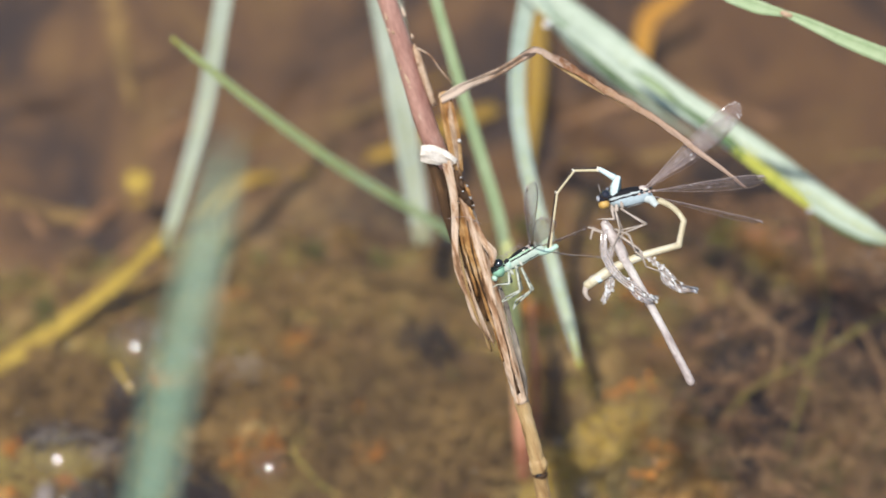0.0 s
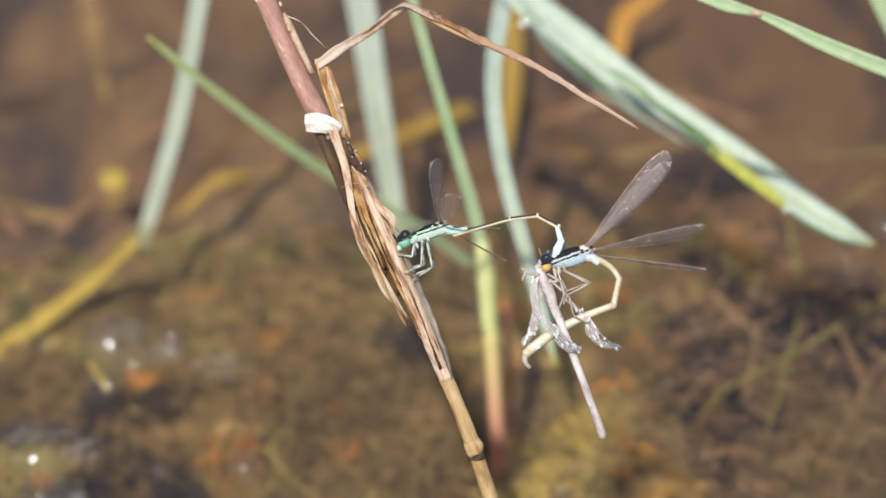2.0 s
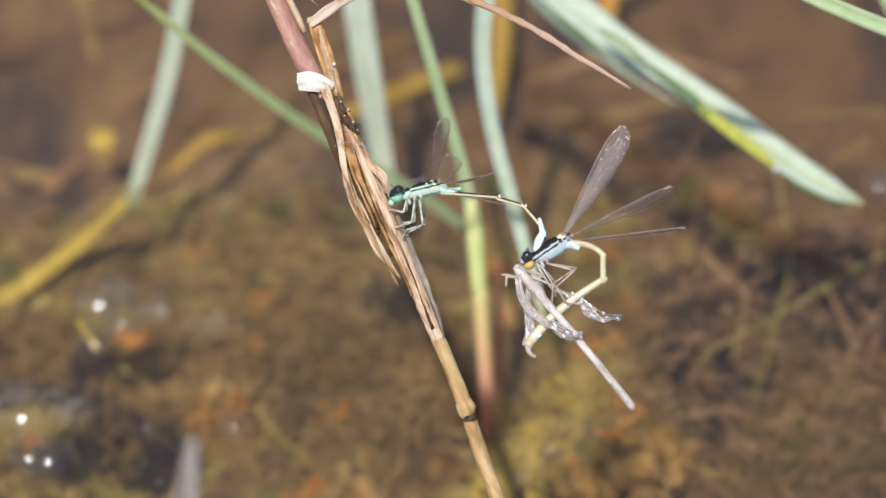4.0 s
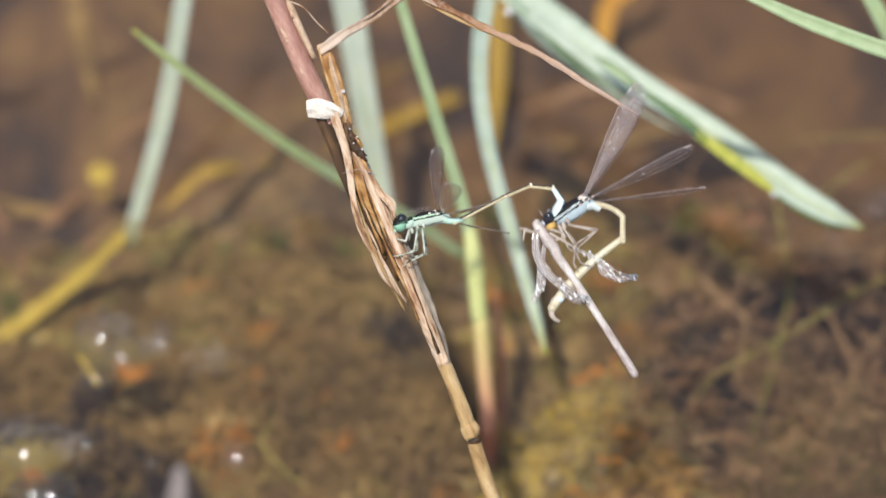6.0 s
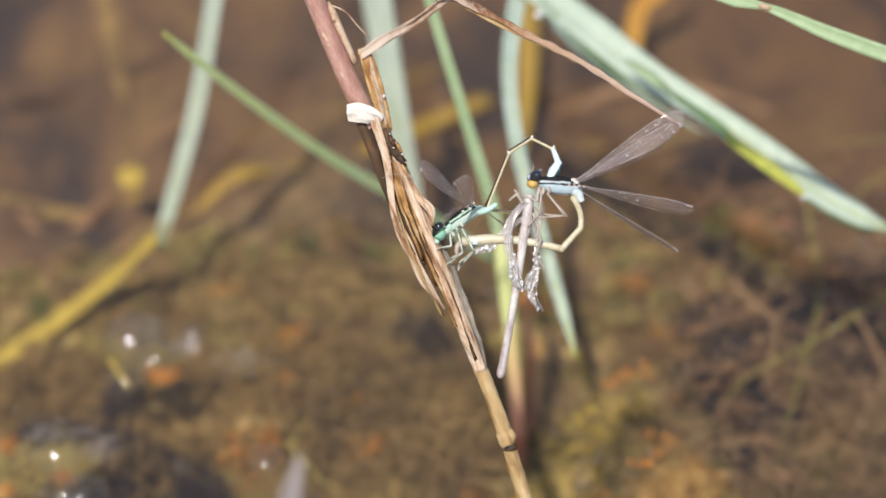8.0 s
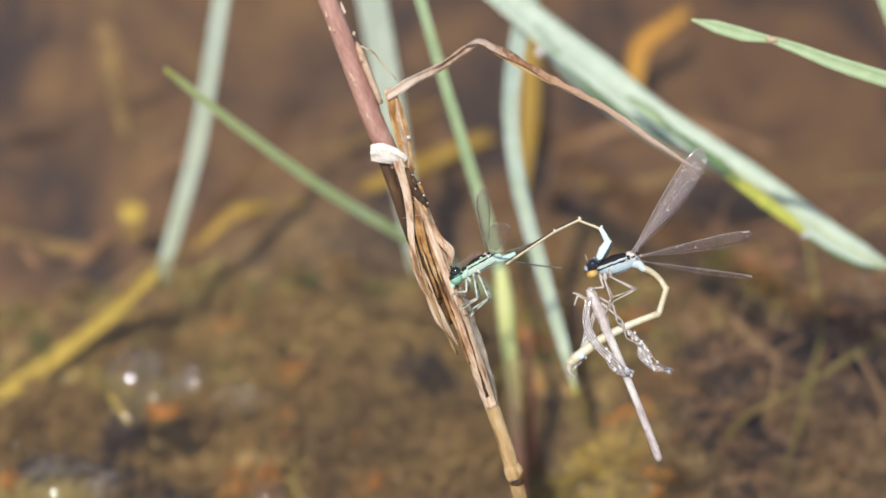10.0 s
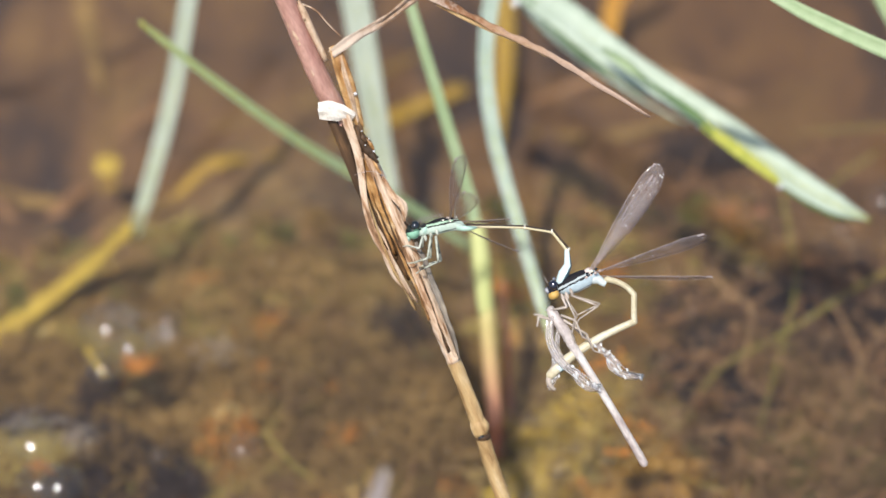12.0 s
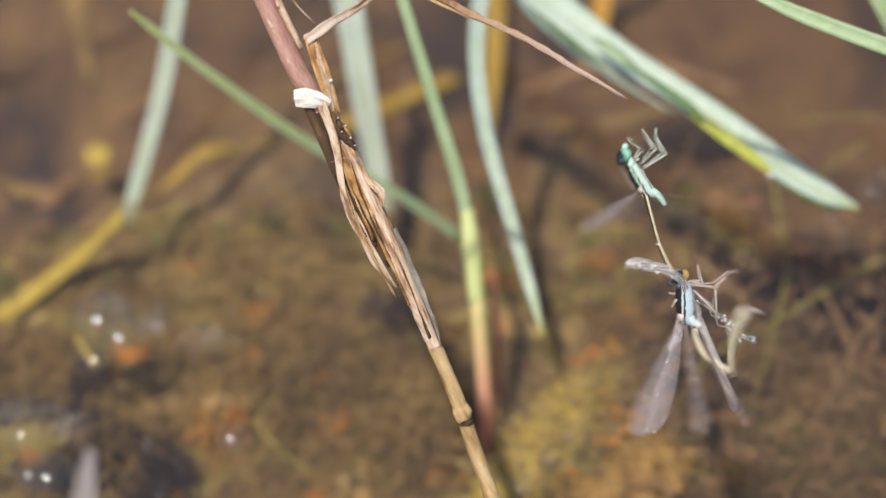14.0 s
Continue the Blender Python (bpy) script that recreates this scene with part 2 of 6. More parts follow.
TWIST_LEAF = banded("cream_to_rust_dry_leaf", [(0.0, (0.50, 0.37, 0.30)), (0.30, (0.50, 0.36, 0.28)), (0.56, (0.38, 0.23, 0.14)), (0.64, (0.22, 0.095, 0.04)), (0.72, (0.50, 0.38, 0.30)), (0.86, (0.34, 0.21, 0.13)), (1.0, (0.54, 0.43, 0.35))], 1, -48, -2, wobble=0.30, rough=0.6, mode="LINEAR")
GREY_TIP = surf("greyish_dry_tip", [(0.3, (0.24, 0.20, 0.19)), (0.7, (0.36, 0.31, 0.30))], 200, 0.5, 0.4, 2000, trans=0.25)
WHITE_SKIN = surf("bleached_torn_skin", [(0.3, (0.66, 0.60, 0.52)), (0.7, (0.78, 0.74, 0.68))], 300, 0.55, 0.3, 2500)
STRAW_ALGAE = surf("straw_algae", [(0.3, (0.50, 0.38, 0.13)), (0.7, (0.80, 0.66, 0.34))], 160, 0.6, 0.3, 1200, trans=0.2)
OLIVE = surf("olive_algae", [(0.34, (0.27, 0.22, 0.07)), (0.5, (0.46, 0.38, 0.12)), (0.66, (0.58, 0.50, 0.20))], 160, 0.7, 0.3, 1200, trans=0.2)
ALGAE = surf("yellow_green_algae", [(0.34, (0.46, 0.30, 0.04)), (0.5, (0.80, 0.58, 0.09)), (0.66, (0.90, 0.74, 0.22))], 160, 0.7, 0.3, 1200, trans=0.2)
RUST = surf("rusty_algae", [(0.34, (0.40, 0.27, 0.06)), (0.44, (0.58, 0.25, 0.05)), (0.56, (0.74, 0.30, 0.06)), (0.66, (0.56, 0.40, 0.12))], 420, 0.7, 0.3, 1200, trans=0.2)
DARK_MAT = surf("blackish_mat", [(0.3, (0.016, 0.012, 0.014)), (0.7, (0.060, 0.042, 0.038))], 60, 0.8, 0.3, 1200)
RUSTY_BROWN = surf("golden_brown_algae", [(0.3, (0.30, 0.16, 0.035)), (0.55, (0.52, 0.30, 0.065)), (0.8, (0.64, 0.45, 0.13))], 60, 0.7, 0.3, 1200, trans=0.2)
DETRITUS = surf("brown_detritus", [(0.3, (0.15, 0.098, 0.045)), (0.55, (0.35, 0.235, 0.090)), (0.8, (0.52, 0.37, 0.16))], 60, 0.8, 0.3, 1200, trans=0.15)
WEED = surf("olive_pondweed", [(0.3, (0.25, 0.25, 0.05)), (0.6, (0.42, 0.39, 0.10)), (0.8, (0.50, 0.40, 0.16))], 80, 0.6, 0.3, 1200)
WEED_BROWN = surf("brown_pondweed", [(0.3, (0.18, 0.095, 0.045)), (0.7, (0.37, 0.215, 0.11))], 80, 0.6, 0.3, 1200)
WEED_TAN = surf("tan_pondweed", [(0.3, (0.34, 0.21, 0.11)), (0.7, (0.58, 0.40, 0.23))], 80, 0.6, 0.3, 1200)
BUBBLE = clear("bubble_film", (0.96, 0.95, 0.94), 0.08, 1.68, 0.008, (0.5, 0.48, 0.42))[0]
# Half of it is white diffuse: the drops' sun glints as colour.
GLINT_DROP = clear("water_drop", (0.97, 0.97, 0.97), 0.10, 2.6, 0.50, (0.95, 0.95, 0.95))[0]
MEMBRANE = clear("wing_membrane", (0.955, 0.935, 0.94), 0.16, 1.38, 0.075, (0.74, 0.66, 0.67))[0]
SOFT_WING = clear("soft_wing_film", (0.93, 0.91, 0.91), 0.16, 1.7, 0.24, (0.80, 0.76, 0.76))[0]
VEIN = surf("wing_vein", [(0.3, (0.28, 0.22, 0.21)), (0.7, (0.50, 0.42, 0.41))], 500, 0.4, 0.2, 3000)
MALE_THORAX = banded("green_black_thorax", [(0.0, (0.50, 0.57, 0.52)), (0.33, (0.10, 0.14, 0.12)), (0.37, (0.45, 0.55, 0.48)), (0.62, (0.03, 0.03, 0.03)), (0.69, (0.38, 0.56, 0.42)), (0.77, (0.014, 0.014, 0.016))], 1, -2.75, 1.15, wobble=0.14, rough=0.6, skew=0.04)
MALE_FACE = banded("green_black_head", [(0.0, (0.30, 0.58, 0.42)), (0.56, (0.02, 0.03, 0.03))], 1, -2.0, 1.0)
MALE_BASE = banded("green_black_abdomen_base", [(0.0, (0.46, 0.66, 0.56)), (0.52, (0.03, 0.03, 0.03))], 1, -0.9, 0.9, wobble=0.3)
FEM_BASE = banded("blue_cream_abdomen_base", [(0.0, (0.56, 0.62, 0.62)), (0.80, (0.10, 0.09, 0.08))], 1, -3.2, 0.6)
MALE_ABD = banded("yellow_black_abdomen", [(0.0, (0.66, 0.58, 0.38)), (0.56, (0.05, 0.035, 0.025))], 1, -0.40, 0.40)
BLUE_TIP = banded("blue_abdomen_tip", [(0.0, (0.60, 0.75, 0.78)), (0.78, (0.07, 0.12, 0.15))], 1, -0.80, 0.80)
EYE = surf("dark_eye", [(0.3, (0.010, 0.012, 0.016)), (0.7, (0.04, 0.05, 0.06))], 900, 0.12, 0.1, 4000)
EYE_GREEN = banded("dark_green_eye", [(0.0, (0.14, 0.36, 0.24)), (0.24, (0.012, 0.016, 0.02))], 1, -0.5, 1.4, wobble=0.15, rough=0.14, spec=0.9)
EYE_AMBER = banded("dark_amber_eye", [(0.0, (0.05, 0.04, 0.04)), (0.05, (0.012, 0.014, 0.026))], 1, -0.2, 1.9, wobble=0.15, rough=0.14, spec=0.9)
FEM_THORAX = banded("blue_black_thorax", [(0.0, (0.50, 0.52, 0.50)), (0.26, (0.20, 0.21, 0.23)), (0.29, (0.40, 0.49, 0.54)), (0.58, (0.025, 0.025, 0.03)), (0.66, (0.42, 0.48, 0.50)), (0.74, (0.014, 0.013, 0.016))], 1, -2.85, 1.4, wobble=0.16, rough=0.6, skew=-0.02)
FEM_FACE = banded("orange_black_head", [(0.0, (0.62, 0.40, 0.10)), (0.40, (0.015, 0.016, 0.026))], 1, -1.8, 1.9)
FEM_ABD = surf("cream_abdomen", [(0.3, (0.42, 0.35, 0.21)), (0.5, (0.58, 0.52, 0.36)), (0.75, (0.68, 0.64, 0.52))], 220, 0.4, 0.3, 2600, (1, 2, 2))
LEG_PALE = surf("pale_legs", [(0.3, (0.30, 0.25, 0.21)), (0.7, (0.56, 0.48, 0.42))], 500, 0.4, 0.2, 3000)
LEG_GREEN = surf("green_black_legs", [(0.38, (0.07, 0.07, 0.06)), (0.46, (0.40, 0.43, 0.36)), (0.65, (0.58, 0.61, 0.54))], 420, 0.4, 0.2, 3000)
RING = surf("pale_joint", [(0.3, (0.66, 0.62, 0.50)), (0.7, (0.84, 0.82, 0.74))], 500, 0.3, 0.2, 3000)
PALE_BODY = surf("pale_soft_body", [(0.34, (0.46, 0.38, 0.37)), (0.5, (0.67, 0.60, 0.58)), (0.64, (0.82, 0.78, 0.76))], 420, 0.28, 0.5, 2600, (0.4, 1, 1), trans=0.25)
PALE_GREY = surf("grey_blue_bump", [(0.3, (0.05, 0.055, 0.08)), (0.55, (0.30, 0.32, 0.38)), (0.7, (0.5, 0.5, 0.54))], 900, 0.2, 0.3, 3000)
FACE_AMBER = surf("amber_face", [(0.3, (0.46, 0.26, 0.05)), (0.7, (0.66, 0.44, 0.14))], 500, 0.35, 0.2, 3000)
AMBER = surf("pinkish_wing_base", [(0.3, (0.26, 0.16, 0.13)), (0.55, (0.60, 0.47, 0.42)), (0.7, (0.74, 0.66, 0.62))], 500, 0.4, 0.2, 3000)
FLUFF = surf("tan_weed_fluff", [(0.3, (0.15, 0.095, 0.05)), (0.55, (0.28, 0.185, 0.095)), (0.8, (0.46, 0.32, 0.17))], 90, 0.7, 0.3, 1200, trans=0.2)
GREEN_ALGAE = surf("moss_green_algae", [(0.3, (0.13, 0.14, 0.04)), (0.6, (0.27, 0.27, 0.08)), (0.8, (0.38, 0.35, 0.12))], 160, 0.7, 0.3, 1200, trans=0.2)
ORANGE_SPECK = surf("orange_speck", [(0.3, (0.62, 0.22, 0.03)), (0.7, (0.86, 0.36, 0.05))], 600, 0.5, 0.3, 2500)
SHEEN_THREADS = surf("pale_sheen_threads", [(0.3, (0.28, 0.25, 0.25)), (0.6, (0.44, 0.41, 0.40)), (0.8, (0.58, 0.54, 0.50))], 260, 0.4, 0.4, 1500)
YELLOW_MAT = surf("yellow_algae_mat", [(0.38, (0.085, 0.052, 0.022)), (0.46, (0.36, 0.24, 0.04)), (0.55, (0.70, 0.53, 0.08)), (0.68, (0.60, 0.46, 0.14))], 150, 0.6, 0.8, 900, trans=0.15, dist=0.001)
BROWN_MAT = surf("golden_brown_mat", [(0.32, (0.13, 0.072, 0.022)), (0.46, (0.32, 0.18, 0.045)), (0.58, (0.46, 0.285, 0.085)), (0.72, (0.42, 0.31, 0.16))], 230, 0.6, 0.8, 900, trans=0.15, dist=0.001)


# ---- mesh helpers (millimetres) ----
def part(name, bm, material, parent, label="", smooth=True):
    me = bpy.data.meshes.new(name)
    bm.transform(Matrix.Scale(MM, 4))
    bmesh.ops.recalc_face_normals(bm, faces=bm.faces)
    for f in bm.faces:
        f.smooth = smooth
    bm.to_mesh(me)
    bm.free()
    me.materials.append(material)
    ob = new(name, me)
    ob.parent = parent
    return tagged(ob, label)


def holder(name, label, category, group="", base=(0, 0, 0)):
    ob = new(name)
    ob.empty_display_size = 0.005
    ob.location = Vector(base) * MM
    return tagged(ob, label, category, group)


def curve(points, n):
    """Smooth line through the points, n pieces in all (Catmull-Rom)."""
    p = [Vector(q) for q in points]
    p = [2 * p[0] - p[1], *p, 2 * p[-1] - p[-2]]
    out = []
    m = len(p) - 3
    for i in range(n + 1):
        s = min(i / n * m, m - 1e-6)
        k, f = int(s), s - int(s)
        a, b, c, d = p[k:k + 4]
        out.append(0.5 * (2 * b + (c - a) * f + (2 * a - 5 * b + 4 * c - d) * f * f + (3 * b - a - 3 * c + d) * f ** 3))
    return out


def along(values, n):
    return [float(np.interp(i / n, np.linspace(0, 1, len(values)), values)) for i in range(n + 1)]


def tube(points, radii, n=0, sides=10, squash=1.0, up=(0, 0, 1), bm=None, rough=0.0):
    """A swept body with closed ends; squash flattens it across up."""
    bm = bm or bmesh.new()
    line = curve(points, n) if n else [Vector(q) for q in points]
    rad = along(radii, len(line) - 1)
    side = None
    rings = []
    for i, q in enumerate(line):
        d = (line[min(i + 1, len(line) - 1)] - line[max(i - 1, 0)]).normalized()
        if side is None:
            side = d.cross(Vector(up))
            if side.length < 0.01:
                side = d.cross(Vector((1, 0.1, 0)))
        side = (side - d * side.dot(d)).normalized()
        other = d.cross(side)
        ring = []
        for k in range(sides):
            a = 2 * math.pi * k / sides
            r = rad[i] * (1 + rough * (noise.noise(q * 0.8 + Vector((k * 1.7, 0, 0))))) 
            ring.append(bm.verts.new(q + side * math.cos(a) * r + other * math.sin(a) * r * squash))
        rings.append(ring)
    for r1, r2 in zip(rings, rings[1:]):
        for k in range(sides):
            bm.faces.new((r1[k], r1[(k + 1) % sides], r2[(k + 1) % sides], r2[k]))
    bm.faces.new(rings[0])
    bm.faces.new(rings[-1])
    return bm


def ball(centre, r, bm=None, seg=12):
    bm = bm or bmesh.new()
    m = Matrix.Translation(centre) @ Matrix.Diagonal((*(r if isinstance(r, tuple) else (r, r, r)), 1))
    bmesh.ops.create_uvsphere(bm, u_segments=seg, v_segments=max(6, seg // 2 + 2), radius=1, matrix=m)
    return bm


def ribbon(points, widths, face, n=24, thick=0.25, fold=0.25, twist=0.0, ripple=0.0, bm=None):
    """A leaf blade: five-point section folded at its midrib, with thickness; face is the way that it looks."""
    bm = bm or bmesh.new()
    line = curve(points, n)
    wid = along(widths, n)
    rings = []
    for i, q in enumerate(line):
        d = (line[min(i + 1, n)] - line[max(i - 1, 0)]).normalized()
        nor = Vector(face)
        nor = (nor - d * nor.dot(d)).normalized()
        nor = Matrix.Rotation(twist * i / n, 3, d) @ nor
        sid = d.cross(nor)
        ring = []
        prof = (-1.0, -0.5, 0.0, 0.5, 1.0)
        for s in prof:
            rp = ripple * noise.noise(q * 0.35 + Vector((s * 2.3, 0, 5)))
            ring.append(bm.verts.new(q + sid * s * wid[i] / 2 + nor * (abs(s) * fold * wid[i] / 2 + rp)))
        for s in reversed(prof):
            rp = ripple * noise.noise(q * 0.35 + Vector((s * 2.3, 0, 5)))
            t = thick * (1.6 if s == 0 else 1.0 if abs(s) < 1 else 0.35)
            ring.append(bm.verts.new(q + sid * s * wid[i] / 2 + nor * (abs(s) * fold * wid[i] / 2 - t + rp)))
        rings.append(ring)
    m = len(rings[0])
    for r1, r2 in zip(rings, rings[1:]):
        for k in range(m):
            bm.faces.new((r1[k], r1[(k + 1) % m], r2[(k + 1) % m], r2[k]))
    bm.faces.new(rings[0])
    bm.faces.new(rings[-1])
    return bm


def moved(bm, base):
    bm.transform(Matrix.Translation(-Vector(base)))
    return bm


def strands(name, lines, radius, material, label, category, sides=4):
    """Very many fine threads in one mesh."""
    verts, faces = [], []
    for line, r in zip(lines, radius):
        start = len(verts)
        for i, q in enumerate(line):
            d = line[min(i + 1, len(line) - 1)] - line[max(i - 1, 0)]
            s = np.cross(d, (0.3, 0.2, 1.0))
            s = s / (np.linalg.norm(s) + 1e-9)
            o = np.cross(d, s)
            o = o / (np.linalg.norm(o) + 1e-9)
            rr = r * (1 - 0.6 * i / (len(line) - 1))
            for k in range(sides):
                a = 2 * math.pi * k / sides
                verts.append((q + (s * math.cos(a) + o * math.sin(a)) * rr) * MM)
        for i in range(len(line) - 1):
            for k in range(sides):
                a, b = start + i * sides + k, start + i * sides + (k + 1) % sides
                faces.append((a, b, b + sides, a + sides))
    me = bpy.data.meshes.new(name)
    me.from_pydata([tuple(v) for v in verts], [], faces)
    me.polygons.foreach_set("use_smooth", [True] * len(me.polygons))
    me.materials.append(material)
    return tagged(new(name, me), label, category, "", "stuff")


# ---- ground and water ----
def bed_height(x, y):
    p = Vector((x, y, 0))
    h = -0.030 + 0.010 * noise.fractal(p * 14, 1.0, 2.0, 4) + 0.006 * noise.fractal(p * 70 + Vector((3, 1, 0)), 1.0, 2.0, 3)
    h -= 0.010 * min(1, max(0, (y - 0.52) / 0.1))
    far = math.hypot(x, y - 0.52)
    return h if far < 0.6 else h - min(0.6, (far - 0.6) * 0.2)


def sheet(name, n, spread, height):
    me = bpy.data.meshes.new(name)
    s = np.linspace(-1, 1, n)
    g = np.sinh(s * spread) / math.sinh(spread) * 400
    verts = [(x, 0.52 + y, height(x, 0.52 + y)) for y in g for x in g]
    faces = [(j * n + i, j * n + i + 1, (j + 1) * n + i + 1, (j + 1) * n + i) for j in range(n - 1) for i in range(n - 1)]
    me.from_pydata(verts, [], faces)
    me.polygons.foreach_set("use_smooth", [True] * len(me.polygons))
    return new(name, me)


ground = tagged(sheet("ground", 281, 12.5, bed_height), "brown muddy pond bed with algae and dark hollows", "pond bed", "", "structure")
ground.data.materials.append(BED)
water = tagged(sheet("water", 41, 9.0, lambda x, y: 0.0), "clear shallow brownish pond water", "water", "", "structure")
water.data.materials.append(WATER)


def tuft(rng, centre, spread, count, length, lift, radius):
    """Curly threads that rise from the bed round a place."""
    lines, rad = [], []
    for _ in range(count):
        a, r = rng.uniform(0, 2 * math.pi), math.sqrt(rng.uniform(0, 1))
        x, y = centre[0] + spread[0] * r * math.cos(a), centre[1] + spread[1] * r * math.sin(a)
        bed = bed_height(x * MM, y * MM) / MM
        z = min(-1.0, bed + max(lift * 0.4, centre[2] + lift * 0.3 - bed) * (1 - 0.7 * r * r) * rng.random() ** 0.28)
        d = np.array((rng.gauss(0, 1), rng.gauss(0, 1), rng.gauss(0.1, 0.5)))
        q = np.array((x, y, z))
        L = length * rng.uniform(0.5, 1.3) / 6
        line = [q]
        for _k in range(6):
            d = d + np.array((rng.gauss(0, 0.7), rng.gauss(0, 0.7), rng.gauss(0, 0.4)))
            d = d / np.linalg.norm(d)
            q = q + d * L
            q[2] = min(q[2], -0.6)
            line.append(q)
        lines.append(line)
        rad.append(radius * rng.uniform(0.6, 1.4))
    return lines, rad


def tufts(name, places, material, label, category, seed):
    rng = random.Random(seed)
    lines, rad = [], []
    for centre, spread, count, length, lift, radius in places:
        a, b = tuft(rng, centre, spread, count, length, lift, radius)
        lines += a
        rad += b
    return strands(name, lines, rad, material, label, category)


def pond_growth():
    tufts("algae_clump", [
        ((16.1, 442.4, -7.0), (7, 5), 420, 5, 5, 0.34), ((20.9, 448.7, -7.0), (7, 6), 420, 5, 6, 0.34), ((26.2, 455.0, -6.0), (7, 6), 480, 5, 6, 0.34), ((31.7, 462.4, -6.0), (7, 6), 420, 5, 6, 0.34),
        ((36.7, 470.1, -7.0), (6, 5), 220, 5, 5, 0.32), ((24.8, 444.1, -8.0), (9, 5), 380, 6, 5, 0.34)],
        ALGAE, "yellow-green clump of thread algae under the water", "algae", 1)
    tufts("algae_fringe", [
        ((24.9, 453.0, -4.0), (13, 11), 300, 7, 7, 0.13), ((32.3, 465.5, -5.0), (8, 6), 160, 7, 6, 0.13), ((17.8, 442.8, -5.0), (9, 6), 160, 7, 6, 0.13), ((-44.2, 469.6, -12.0), (4, 3), 26, 3.5, 5, 0.35), ((-65.2, 482.4, -9.0), (6, 5), 45, 4, 5, 0.45)],
        STRAW_ALGAE, "pale straw-coloured hairs of algae", "algae", 14)
    tufts("rusty_algae", [
        ((-45.8, 468.7, -19.0), (6, 5), 40, 3.5, 9, 0.42), ((-48.3, 464.7, -19.0), (3, 2), 18, 3.5, 9, 0.42), ((-41.4, 469.2, -19.0), (3, 2), 22, 3.5, 9, 0.5), ((-19.7, 470.6, -24.0), (5, 1.0), 20, 4, 9, 0.45), ((-46.1, 473.7, -19.0), (2, 2), 12, 3, 9, 0.45), ((34.5, 471.3, -9.0), (7, 3), 60, 4, 7, 0.4),
        ((-36.7, 504.5, -26.0), (4, 3), 20, 4, 9, 0.5), ((40.1, 453.6, -7.0), (7, 5), 70, 4, 7, 0.4), ((-65.2, 484.6, -15.0), (3, 2), 30, 3, 9, 0.5), ((-38.5, 488.2, -24.0), (4, 4), 28, 4, 9, 0.5), ((-22.5, 486.6, -25.0), (4, 3), 14, 4, 9, 0.45), ((28.0, 438.4, -7.0), (6, 3), 40, 4, 6, 0.4)],
        RUST, "rust-orange tufts of algae on the pond bed", "algae", 2)
    tufts("brown_algae", [((41.0, 448.7, -7.0), (11, 8), 700, 6, 6, 0.32), ((37.4, 457.6, -7.0), (8, 6), 320, 6, 6, 0.32), ((48.9, 444.3, -9.0), (10, 6), 320, 6, 6, 0.32), ((40.9, 469.6, -9.0), (8, 5), 180, 6, 5, 0.32)],
        RUSTY_BROWN, "fluffy golden-brown algae clump under water", "algae", 4)
    tufts("detritus", [
        ((-34.7, 484.8, -24.0), (50, 22), 1500, 8, 5, 0.42), ((-64.2, 471.1, -24.0), (30, 18), 800, 8, 5, 0.42), ((1.9, 474.5, -24.0), (30, 22), 800, 8, 5, 0.42),
        ((63.0, 484.8, -24.0), (34, 26), 1000, 10, 9, 0.3), ((79.5, 464.4, -24.0), (30, 18), 800, 10, 9, 0.3), ((-42.2, 517.1, -24.0), (50, 16), 700, 8, 3, 0.42), ((-92.0, 495.6, -26.0), (12, 9), 500, 7, 7, 0.42), ((-66.0, 458.0, -14.0), (14, 7), 130, 8, 5, 0.3), ((-82.0, 457.5, -22.0), (12, 6), 420, 6, 7, 0.4)],
        DETRITUS, "brown rotting plant threads on the pond bed", "detritus", 3)


def mat(name, points, radii, material, label):
    """A soft mound of felted threads that lies on the bed."""
    base = points[0]
    ob = holder(name, label, "algae", "", base)
    part("felt", moved(tube(points, radii, 60, 30, 0.45, rough=0.8), base), material, ob)
    return ob


